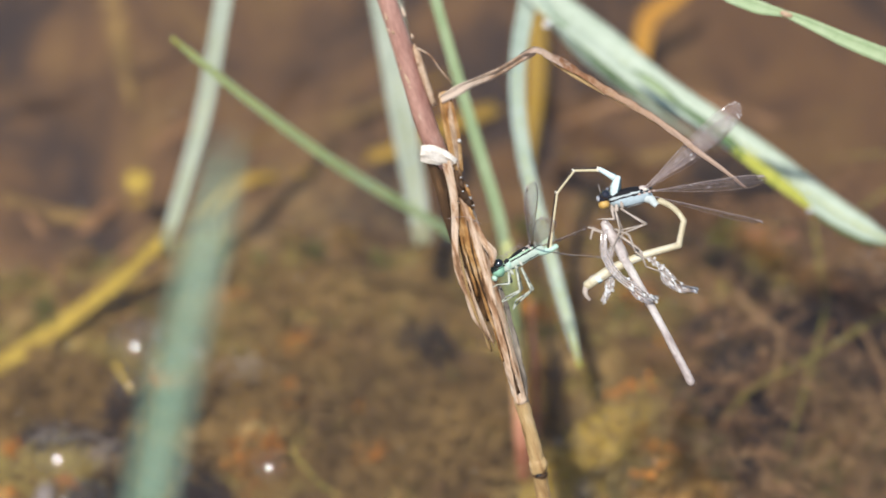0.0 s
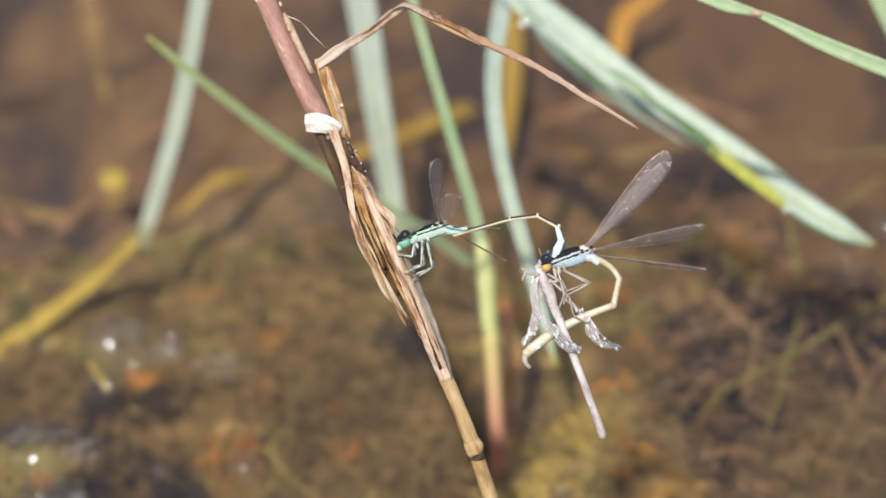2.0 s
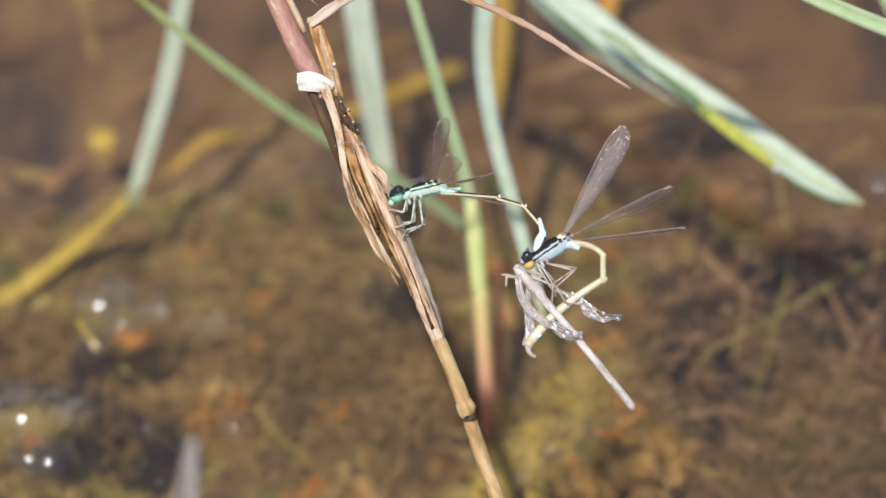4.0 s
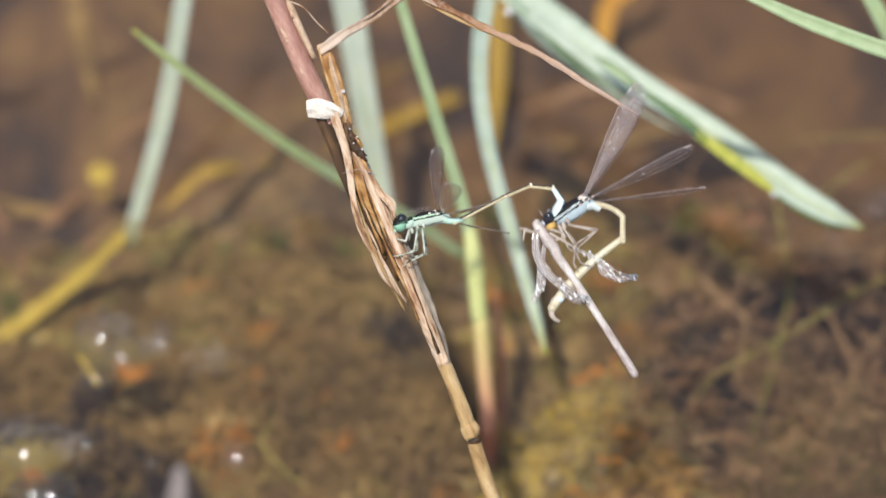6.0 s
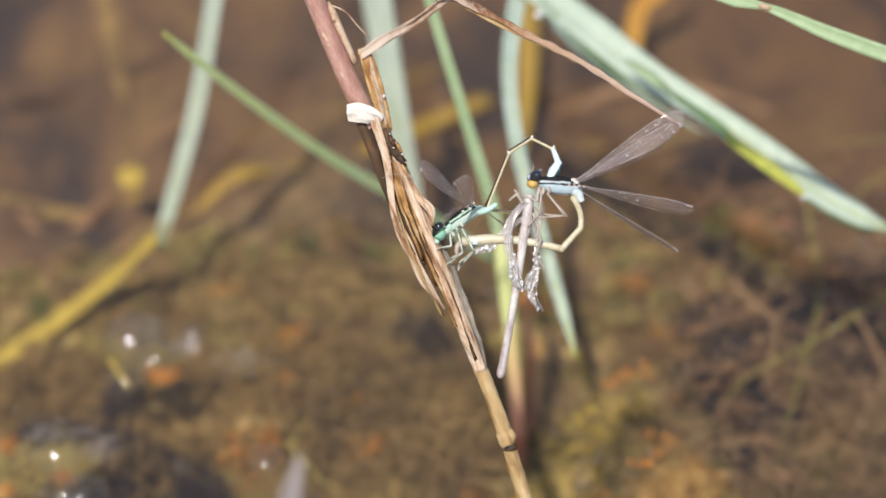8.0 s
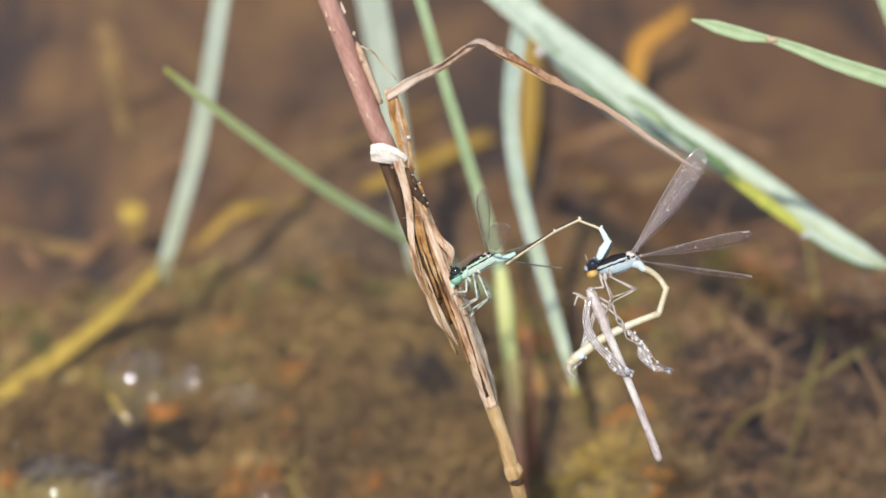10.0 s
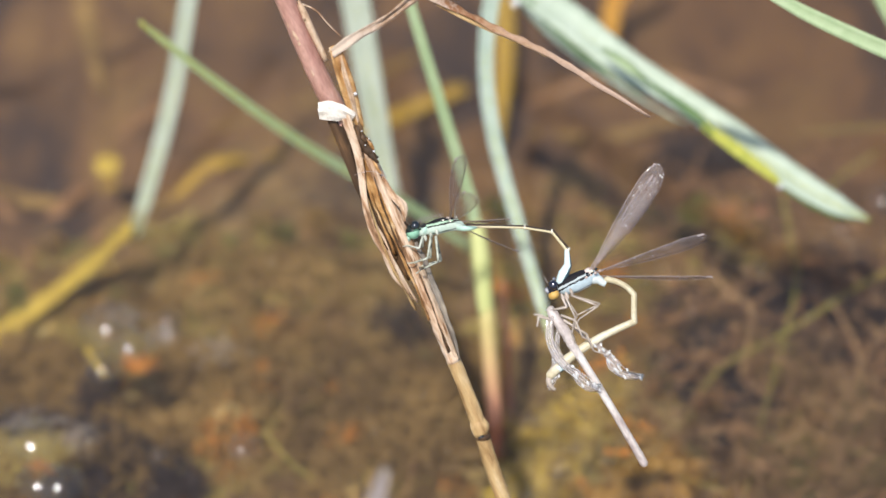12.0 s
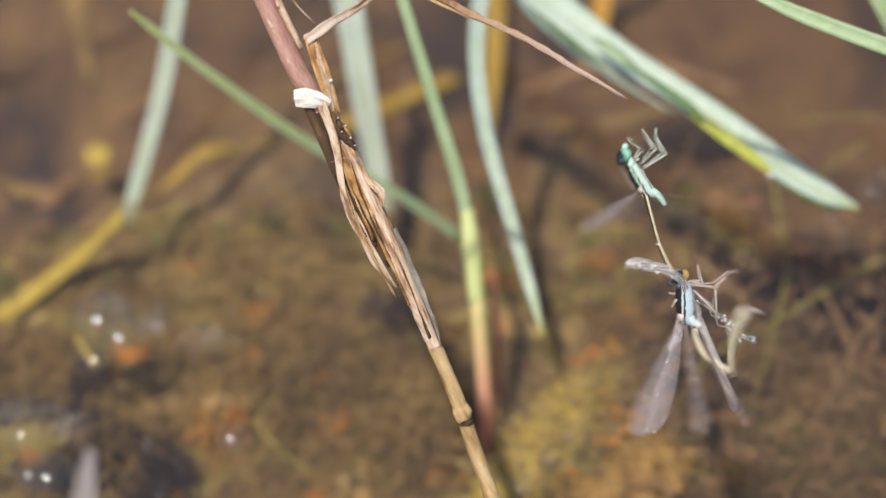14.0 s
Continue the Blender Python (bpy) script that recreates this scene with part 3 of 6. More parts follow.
def mounds():
    mat("yellow_algae_mat", [(13.5, 431.0, -12.5), (17.6, 439.6, -11.5), (23.1, 449.0, -11.0), (28.0, 456.9, -10.5), (33.0, 463.4, -10.5), (37.8, 469.6, -12.5)], [5.6, 7.6, 8.2, 7.4, 5.4, 2.0], YELLOW_MAT, "yellow felted mound of thread algae under the water")
    mat("brown_algae_mat", [(33.3, 429.2, -12.0), (40.3, 439.3, -11.5), (47.3, 444.9, -11.5), (54.0, 446.4, -14.0)], [8.0, 9.0, 8.0, 3.0], BROWN_MAT, "golden-brown felted mound of algae under the water")
    rng = random.Random(41)
    lines, rad = [], []
    crest = ((13.5, 431.0), (17.6, 439.6), (23.1, 449.0), (28.0, 456.9), (33.0, 463.4), (37.8, 469.6))
    flank = ((24.0, 436.0), (29.0, 440.0), (33.0, 445.0), (37.0, 449.0), (42.0, 452.0), (46.0, 456.0))
    for n in range(1050):
        f = rng.random()
        k = f * 5
        axis = flank if n % 3 == 0 else crest
        i = min(4, int(k))
        x = axis[i][0] + (axis[i + 1][0] - axis[i][0]) * (k - i) + rng.gauss(0, 5.0)
        y = axis[i][1] + (axis[i + 1][1] - axis[i][1]) * (k - i) + rng.gauss(0, 3.4)
        q = np.array((x, y, rng.uniform(-9.5, -3.0)))
        d = np.array((rng.gauss(0, 1), rng.gauss(0, 1), rng.gauss(0.3, 0.5)))
        line = [q]
        for _k in range(5):
            d = d / np.linalg.norm(d) + np.array((rng.gauss(0, 0.6), rng.gauss(0, 0.6), rng.gauss(0, 0.3)))
            q = q + d / np.linalg.norm(d) * rng.uniform(0.5, 1.3)
            q[2] = min(-0.6, q[2])
            line.append(q)
        lines.append(line)
        rad.append(rng.choice((0.06, 0.09, 0.13)))
    strands("mat_hairs", lines, rad, STRAW_ALGAE, "pale straw hairs standing off the yellow algae", "algae", 3)
    for row in (((29.5, 465.8), (30.9, 466.5), (32.4, 468.5), (33.6, 469.9), (34.5, 469.1), (36.7, 470.4), (38.0, 468.7), (38.0, 471.5)),
                ((34.4, 443.3), (36.2, 444.2), (37.8, 443.2), (38.9, 446.7), (40.4, 447.6), (41.2, 450.5), (43.0, 448.9), (37.7, 451.2))):
        ob = holder("orange_specks", "cluster of orange specks on the algae", "algae", "orange specks", (*row[0], -4.0))
        rng = random.Random(int(row[0][0]))
        for x, y in row:
            bm = bmesh.new()
            for _ in range(3):
                r = rng.uniform(0.28, 0.55)
                ball((x + rng.gauss(0, 0.45), y + rng.gauss(0, 0.45), -3.6 + rng.uniform(-0.5, 0.5)), (r, r * 1.2, r * 0.8), bm, 8)
            part("speck", moved(bm, (*row[0], -4.0)), ORANGE_SPECK, ob)


def fluff():
    """Loose clouds of fine tan weed just under the surface, with moss-green threads in them."""
    rng = random.Random(21)
    tan, green = [], []
    for x, y in ((61.0, 446.6), (66.4, 456.2), (71.7, 438.5), (77.2, 447.9), (82.8, 457.5), (89.6, 455.7), (54.5, 435.7), (86.8, 441.3), (48.8, 453.3), (44.8, 463.2), (79.0, 432.1), (34.8, 473.5), (22.9, 464.0), (86.4, 469.0), (76.6, 477.7), (94.0, 447.0), (66.0, 430.0), (99.0, 462.0)):
        for _ in range(4):
            tan.append(((x + rng.gauss(0, 3.5), y + rng.gauss(0, 3.0), rng.uniform(-9, -3)), (rng.uniform(2, 5), rng.uniform(1.5, 4)), 80, rng.uniform(4, 8), 5, 0.13))
        if rng.random() < 0.6:
            green.append(((x + rng.gauss(0, 4), y + rng.gauss(0, 4), -5.0), (3.0, 2.5), 45, 7, 5, 0.13))
    green += [((34.5, 447.0, -4.0), (5, 4), 160, 5, 5, 0.14), ((30.0, 440.0, -5.0), (4, 4), 90, 6, 5, 0.14), ((39.0, 455.0, -5.0), (5, 4), 90, 6, 5, 0.14)]
    tufts("weed_fluff", tan, FLUFF, "fluffy clouds of fine tan weed under water", "pondweed", 22)
    tufts("moss_green_threads", green, GREEN_ALGAE, "moss-green algae threads under water", "algae", 23)


def scattered_tufts():
    """Small tufts that make the nearer part of the bed a mottled mat."""
    rng = random.Random(9)
    olive, rusty, dark = [], [], []
    green, tan = [], []
    for k in range(760):
        x, y = rng.uniform(-108, 70), 418 + 125 * rng.random() ** 1.2
        size = rng.uniform(1.2, 4.2)
        z = bed_height(x * MM, y * MM) / MM
        row = ((x, y, z), (size * rng.uniform(0.8, 1.8), size), int(13 * size), rng.uniform(2.5, 5), rng.uniform(4, 12), 0.42)
        kind = rng.random()
        (olive if kind < 0.30 else green if kind < 0.45 else tan if kind < 0.62 else rusty if kind < 0.70 and size < 3.2 else dark).append(row)
    tufts("olive_tufts", olive, OLIVE, "scattered olive tufts of algae on the bed", "algae", 5)
    tufts("rusty_tufts", rusty, RUST, "scattered rust-orange tufts of algae on the bed", "algae", 6)
    tufts("brown_tufts", dark, DETRITUS, "scattered brown tufts of rotting threads", "detritus", 7)
    tufts("moss_green_tufts", green, GREEN_ALGAE, "scattered moss-green tufts of algae on the bed", "algae", 15)
    tufts("tan_tufts", tan, FLUFF, "scattered tan tufts of dead weed on the bed", "detritus", 16)


def tangle():
    """Long fine threads of rotting weed in the dark water on one side, and blackish mats."""
    rng = random.Random(12)
    lines, rad = [], []
    for _ in range(420):
        q = np.array((rng.uniform(35, 118), rng.uniform(425, 545), rng.uniform(-20, -5)))
        d = np.array((rng.gauss(0, 1), rng.gauss(0, 1), 0.0))
        step = rng.uniform(1.0, 2.6)
        line = [q]
        for _k in range(9):
            d = d / np.linalg.norm(d) + np.array((rng.gauss(0, 0.45), rng.gauss(0, 0.45), rng.gauss(0, 0.15)))
            q = q + d / np.linalg.norm(d) * step
            q[2] = min(-1.0, q[2])
            line.append(q)
        lines.append(line)
        rad.append(rng.choice((0.14, 0.2, 0.28, 0.42)))
    strands("weed_tangle", lines, rad, WEED_BROWN, "tangle of fine brown weed under water", "pondweed")
    # Blackish threads give the bed's hollows and the weed gaps their dark colour.
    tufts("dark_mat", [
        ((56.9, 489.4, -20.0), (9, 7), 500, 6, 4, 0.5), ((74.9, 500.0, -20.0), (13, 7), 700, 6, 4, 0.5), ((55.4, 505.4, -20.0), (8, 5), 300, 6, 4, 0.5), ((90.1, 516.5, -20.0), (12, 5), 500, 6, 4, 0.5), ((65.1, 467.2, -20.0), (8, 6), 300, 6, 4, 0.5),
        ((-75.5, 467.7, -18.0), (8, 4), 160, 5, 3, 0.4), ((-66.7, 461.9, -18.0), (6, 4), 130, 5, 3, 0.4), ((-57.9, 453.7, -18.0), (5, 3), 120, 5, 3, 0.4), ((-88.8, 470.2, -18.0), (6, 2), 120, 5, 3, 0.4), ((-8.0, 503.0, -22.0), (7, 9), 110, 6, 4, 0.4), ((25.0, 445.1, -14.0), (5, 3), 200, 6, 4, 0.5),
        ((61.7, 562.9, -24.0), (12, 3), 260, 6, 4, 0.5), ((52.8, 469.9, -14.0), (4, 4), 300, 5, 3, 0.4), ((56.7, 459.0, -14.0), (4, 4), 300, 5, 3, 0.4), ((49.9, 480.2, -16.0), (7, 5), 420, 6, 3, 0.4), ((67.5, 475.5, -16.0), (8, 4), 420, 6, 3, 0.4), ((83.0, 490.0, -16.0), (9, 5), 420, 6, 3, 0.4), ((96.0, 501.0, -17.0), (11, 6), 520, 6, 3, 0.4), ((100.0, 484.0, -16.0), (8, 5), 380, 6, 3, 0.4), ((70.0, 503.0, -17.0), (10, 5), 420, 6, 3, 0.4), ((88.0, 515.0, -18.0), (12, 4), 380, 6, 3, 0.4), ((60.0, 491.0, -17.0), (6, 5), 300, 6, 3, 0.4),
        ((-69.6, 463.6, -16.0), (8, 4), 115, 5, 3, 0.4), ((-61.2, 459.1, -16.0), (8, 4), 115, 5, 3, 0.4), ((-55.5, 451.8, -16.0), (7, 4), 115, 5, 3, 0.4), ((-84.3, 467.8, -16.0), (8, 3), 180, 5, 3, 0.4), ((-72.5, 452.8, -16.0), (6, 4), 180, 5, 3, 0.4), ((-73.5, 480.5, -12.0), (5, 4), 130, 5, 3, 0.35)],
        DARK_MAT, "blackish thread mats for the dark hollows and weed gaps", "detritus", 8)


def drift():
    """Pale rotted threads close to the surface over the dark side, and specks that float on it."""
    rng = random.Random(51)
    lines, rad = [], []
    for _ in range(140):
        x, y = rng.uniform(44, 112), rng.uniform(426, 520)
        d = np.array((rng.gauss(0, 1), rng.gauss(0, 1), 0.0))
        q = np.array((x, y, rng.uniform(-5, -1.2)))
        step = rng.uniform(0.5, 1.5)
        line = [q]
        for _k in range(8):
            d = d / np.linalg.norm(d) + np.array((rng.gauss(0, 0.55), rng.gauss(0, 0.55), rng.gauss(0, 0.1)))
            q = q + d / np.linalg.norm(d) * step
            q[2] = min(-0.8, q[2])
            line.append(q)
            if rng.random() < 0.4:
                side = np.array((rng.gauss(0, 1), rng.gauss(0, 1), 0.2))
                lines.append([q, q + side * 0.8, q + side * 1.5 + np.array((0, 0.4, 0))])
                rad.append(0.09)
        lines.append(line)
        rad.append(rng.choice((0.10, 0.14, 0.2)))
    strands("pale_drift", lines, rad, WEED_TAN, "pale rotted weed threads close to the water surface", "pondweed")
    bm = bmesh.new()
    for _ in range(110):
        r = rng.choice((0.10, 0.13, 0.17, 0.24))
        ball((rng.uniform(-100, 112), rng.uniform(425, 560), 0.0), (r, r * rng.uniform(0.7, 1.4), r * 0.6), bm, 6)
    bm.transform(Matrix.Scale(MM, 4))
    me = bpy.data.meshes.new("floating_specks")
    bm.to_mesh(me)
    bm.free()
    me.materials.append(RING)
    tagged(new("floating_specks", me), "pale specks of dust floating on the water", "specks", "", "stuff")


def weed(points, r, material, label, rough=0.15):
    base = points[0]
    r *= 0.46 if material is WEED_TAN else 0.58
    ob = holder("pondweed", label, "pondweed", "pondweed threads", base)
    part("stem", moved(tube(points, [r, r * 0.9, r * 0.6], 30, 6, rough=rough), base), material, ob)
    return ob


def weeds():
    weed([(75.8, 519.2, -1.0), (76.4, 503.4, -3.0), (76.9, 495.1, -6.0), (71.7, 476.3, -9.0), (64.8, 452.3, -11.0), (61.2, 436.9, -12.0)], 0.50, WEED, "olive submerged stem below the leaf tip")
    weed([(97.8, 497.3, -4.0), (89.5, 492.5, -5.0), (74.3, 481.8, -7.0), (59.7, 474.1, -10.0), (52.6, 465.6, -13.0)], 0.59, WEED, "olive pondweed thread under water")
    weed([(99.4, 536.4, -4.0), (90.0, 528.9, -5.0), (82.0, 521.9, -8.0)], 0.50, WEED, "short olive pondweed thread under water")
    weed([(102.9, 544.7, -4.0), (91.3, 543.9, -4.0), (81.4, 545.1, -6.0)], 0.37, WEED, "olive pondweed thread near the surface")
    weed([(58.5, 502.5, -8.0), (61.8, 496.2, -8.0), (66.5, 488.4, -7.0), (65.3, 479.8, -9.0), (63.5, 472.6, -12.0)], 0.68, WEED_TAN, "crinkled tan pondweed thread", 0.5)
    weed([(66.5, 488.4, -7.0), (72.4, 495.3, -8.0), (76.5, 499.1, -9.0)], 0.43, WEED_TAN, "crinkled tan pondweed thread", 0.5)
    weed([(83.4, 491.8, -7.0), (85.9, 484.6, -7.0), (87.9, 477.0, -8.0), (88.0, 467.2, -10.0)], 0.68, WEED_TAN, "crinkled tan pondweed thread", 0.5)
    weed([(96.9, 485.7, -8.0), (90.1, 476.3, -9.0), (84.2, 463.9, -10.0), (76.2, 451.2, -12.0)], 0.50, WEED_TAN, "crinkled tan pondweed thread", 0.5)
    weed([(46.8, 465.9, -12.0), (53.2, 475.0, -11.0), (57.4, 481.8, -11.0)], 0.43, WEED_TAN, "crinkled tan pondweed thread", 0.5)
    weed([(57.8, 438.1, -10.0), (45.4, 441.9, -9.0), (33.9, 441.6, -9.0)], 0.37, WEED, "olive pondweed thread under water")
    weed([(-36.6, 457.3, -10.0), (-30.5, 447.6, -10.0), (-25.8, 444.8, -12.0)], 0.43, WEED, "olive pondweed thread under water")
    weed([(-7.2, 433.4, -5.0), (-6.3, 437.5, -4.0), (-5.0, 442.2, -4.0)], 0.43, WEED_BROWN, "short brown weed tip under water")


def drowned(points, widths, material, label, sunk=True, category="dead leaf"):
    points = [(x, y, bed_height(x * MM, y * MM) / MM + 0.8 if sunk else z) for x, y, z in points]
    base = points[0]
    ob = holder("drowned_leaf", label, category, "drowned leaves", base)
    part("blade", moved(ribbon(points, [w * 0.8 for w in widths], (0.1, -0.3, 1), 24, 0.3, 0.15, 0.2, 0.4), base), material, ob)
    return ob


def drowned_leaves():
    drowned([(-66.6, 512.2, -2.0), (-77.2, 513.4, -15.0), (-87.8, 511.5, -24.0), (-106.2, 497.8, -29.0)], [3.8, 5.2, 5.8, 5.6], DROWNED_DARK, "yellow-brown drowned end of a reed blade", False)
    drowned([(7.8, 606.1, -28.0), (-8.7, 589.7, -28.0), (-23.5, 579.0, -28.0), (-40.7, 569.6, -28.0)], [5, 5.5, 5, 2], DROWNED, "golden drowned reed leaf on the pond bed")
    drowned([(-44.6, 566.5, -28.0), (-52.3, 560.8, -28.0), (-62.5, 555.4, -28.0)], [3, 5.5, 2], DROWNED, "golden drowned reed leaf on the pond bed")
    drowned([(-59.9, 555.4, -28.0), (-71.2, 547.4, -28.0), (-82.4, 540.5, -28.0)], [2, 4.5, 2], DETRITUS, "brown drowned reed leaf on the pond bed")
    drowned([(-109.4, 562.0, -28.0), (-99.0, 563.5, -28.0), (-88.4, 564.5, -28.0)], [5, 5, 2], DETRITUS, "brown drowned reed leaf on the pond bed")
    drowned([(-91.1, 644.1, -28.0), (-87.4, 625.3, -28.0), (-81.8, 598.4, -28.0)], [5, 5.5, 2], DETRITUS, "dull brown drowned reed leaf on the pond bed")
    drowned([(-99.1, 514.0, -28.0), (-92.6, 538.6, -28.0), (-85.2, 558.4, -28.0)], [3, 3.5, 2], WEED_BROWN, "reddish-brown drowned reed leaf")
    drowned([(17.3, 643.5, -24.0), (17.4, 618.1, -26.0), (16.6, 594.0, -28.0), (14.1, 564.5, -28.0)], [5, 5.5, 5.5, 2], DROWNED, "golden drowned reed stem standing in the water", False)
    drowned([(57.6, 634.0, -24.0), (50.9, 626.6, -24.0), (45.5, 621.4, -25.0), (43.3, 611.4, -26.0), (43.7, 604.8, -27.0)], [3, 5, 6, 5, 2], ORANGE_LEAF, "orange dead leaf curled under water", False)
    drowned([(-80.2, 563.3, -27.0), (-78.0, 562.3, -27.0), (-75.8, 560.9, -27.0)], [4.5, 6, 4.5], DROWNED, "small yellow drowned leaf scrap")
    drowned([(-103.7, 558.4, -28.0), (-94.1, 540.5, -28.0), (-94.4, 517.7, -28.0)], [2, 3, 2], WEED_BROWN, "reddish-brown drowned reed leaf")
    drowned([(25.9, 559.1, -26.0), (32.5, 558.5, -26.0), (39.5, 553.1, -26.0)], [4, 6, 4], DETRITUS, "brownish drowned leaf scrap on the bed")
    drowned([(49.3, 548.1, -14.0), (56.9, 548.8, -12.0), (67.2, 555.7, -14.0)], [3, 7, 4], STRAW_DARK, "blackened drowned leaf scrap")
    drowned([(-3.4, 620.7, -28.0), (-30.8, 596.2, -28.0), (-54.8, 583.3, -28.0)], [2, 4, 2], DETRITUS, "brown drowned reed leaf on the pond bed")
    drowned([(63.6, 589.7, -28.0), (42.8, 582.2, -28.0), (22.6, 585.4, -28.0)], [2, 5, 2], DETRITUS, "brown drowned reed leaf on the pond bed")


def sunken_stems():
    """Dark and tan stems that lie on the deeper bed, and yellow scraps between them."""
    drowned([(-95.1, 536.4, -28.0), (-89.2, 552.4, -28.0), (-82.5, 565.5, -28.0)], [5.0, 4.5, 3.0], WEED_BROWN, "brown sunken reed leaf on the bed")
    drowned([(-86.5, 526.7, -28.0), (-79.3, 540.3, -28.0), (-72.0, 549.0, -28.0)], [3.0, 3.4, 2.0], WEED_BROWN, "brown sunken reed leaf on the bed")
    drowned([(-76.5, 579.7, -28.0), (-66.8, 588.9, -28.0), (-52.0, 600.0, -28.0)], [2.5, 3.2, 2.5], WEED_BROWN, "brown sunken reed leaf on the bed")
    drowned([(-108.0, 590.0, -28.0), (-96.0, 604.0, -28.0), (-70.0, 622.0, -28.0)], [4, 5, 3], STRAW_DARK, "dark brown sunken stem on the bed")
    drowned([(22.0, 600.0, -28.0), (48.0, 606.0, -28.0), (78.0, 600.0, -28.0)], [2, 5, 2], WEED_BROWN, "brown sunken reed leaf on the bed")
    drowned([(60.0, 540.0, -24.0), (68.0, 538.5, -23.0), (76.0, 541.0, -24.0)], [2, 5, 3], RED_STEM, "reddish-brown drowned leaf scrap")
    drowned([(-78.1, 548.4, -16.6), (-75.5, 549.0, -16.0), (-72.9, 548.7, -16.6)], [5.0, 7.0, 5.0], DROWNED_DARK, "small yellow drowned leaf scrap", False)
    drowned([(25.0, 553.0, -20.0), (30.0, 557.0, -18.0), (35.0, 554.0, -20.0)], [5, 10, 6], DETRITUS, "round yellow-brown drowned leaf scrap")


def floating(name, places, z, radius, material, label, category, seed):
    """Short curly threads that float at one depth."""
    rng = random.Random(seed)
    lines, rad = [], []
    for (x, y), (sx, sy), count in places:
        for _ in range(count):
            q = np.array((x + sx * rng.gauss(0, 0.5), y + sy * rng.gauss(0, 0.5), z + rng.uniform(-0.5, 0.2)))
            d = np.array((rng.gauss(0, 1), rng.gauss(0, 1), 0.0))
            line = [q]
            for _k in range(5):
                d = d / np.linalg.norm(d) + np.array((rng.gauss(0, 0.7), rng.gauss(0, 0.7), 0.0))
                q = q + d / np.linalg.norm(d) * rng.uniform(0.3, 0.8)
                line.append(q)
            lines.append(line)
            rad.append(radius * rng.uniform(0.6, 1.4))
    return strands(name, lines, rad, material, label, category)


def bubble_fringe():
    """Bits that cling round the bubbles: pale threads for the sky's sheen, a yellow leaf scrap, rusty tufts."""
    # Pale grey threads paint the sky's reflection beside the bubbles.
    floating("bubble_fringe", [((-67.5, 482.0), (6, 3.0), 44), ((-58.0, 476.5), (2.6, 3.2), 34), ((-84.0, 452.0), (6, 3), 40), ((-74.0, 447.0), (3, 4.4), 44), ((-46.0, 471.5), (5, 4), 40)], -0.6, 0.11, SHEEN_THREADS, "pale threads round the bubbles, sky reflection in their grey", "scum", 31)
    floating("bubble_algae", [((-66.5, 473.5), (5.5, 6), 160), ((-82.0, 445.0), (7, 6), 240)], -2.4, 0.26, OLIVE, "olive algae under the bubbles", "algae", 32)
    floating("bubble_rust", [((-62.3, 468.8), (2.6, 1.8), 60), ((-80.5, 439.5), (1.6, 1.2), 30)], -1.5, 0.26, RUST, "rust-orange algae under the bubbles", "algae", 33)
    drowned([(-73.6, 473.0, -0.8), (-71.3, 468.8, -0.9), (-69.0, 464.8, -1.2)], [1.0, 1.4, 1.0], DROWNED_DARK, "short yellow leaf scrap beside the bubbles", False)


def bubbles(centre, places, label):
    ob = holder("bubble_cluster", label, "bubbles", "bubble clusters", centre)
    for (x, y, r) in places:
        bm = ball((x, y, -r * 0.55), r, seg=32)
        bmesh.ops.delete(bm, geom=[v for v in bm.verts if v.co.z < -r * 1.1], context="VERTS")
        part("bubble", bm, BUBBLE, ob)
    return ob


def all_bubbles():
    bubbles((-69.7, 475.2, 0.0), [(0.6, 4.6, 7.8), (5.7, -1.8, 5.5), (0.4, -8.2, 5.0), (13.5, 1.4, 3.2), (13.0, 5.6, 2.8)], "clear surface bubbles with sun glints")
    bubbles((-82.4, 442.4, 0.0), [(0.3, 3.8, 7.0), (2.6, -7.6, 6.0), (6.4, -8.4, 6.0), (12, 4, 2.6)], "clear surface bubbles with sun glints")
    bubbles((-39.6, 443.2, 0.0), [(0, 0, 4.4), (-17, -2, 2.0)], "small surface bubbles by rusty algae")
    bubbles((23.7, 436.2, 0.0), [(0.0, 0.0, 2.6), (-5.8, -7.8, 2.8), (3.3, 5.7, 1.7), (-5.2, 13.1, 1.7), (9.6, 1.0, 1.3)], "tiny surface bubbles over algae")
    bubbles((87.0, 506.1, 0.0), [(0, 0, 2.4)], "single small surface bubble")
    bubbles((97.5, 515.7, 0.0), [(0, 0, 4.5), (3, 5, 3.4)], "surface bubbles at the leaf tip")


# ---- reeds and leaves round the subject ----
def reed_blade(points, widths, material, label, face=(0, -0.75, 0.66), fold=0.3, twist=0.0, base=None, name="reed_blade", groove=-0.28):
    base = base or points[0]
    ob = holder(name, label, "reed leaf", "green reed leaves", base)
    part("blade", moved(ribbon(points, widths, face, 40, 0.35, fold, twist, 0.15), base), material, ob)
    line = [Vector(p) + Vector(face).normalized() * groove for p in points]
    part("midrib", moved(tube(line, [0.45, 0.35, 0.15] if groove < 0 else [0.1, 0.3, 0.4, 0.35, 0.3], 30, 6), base), YELLOW_LEAF if groove < 0 else MIDRIB, ob)
    return ob


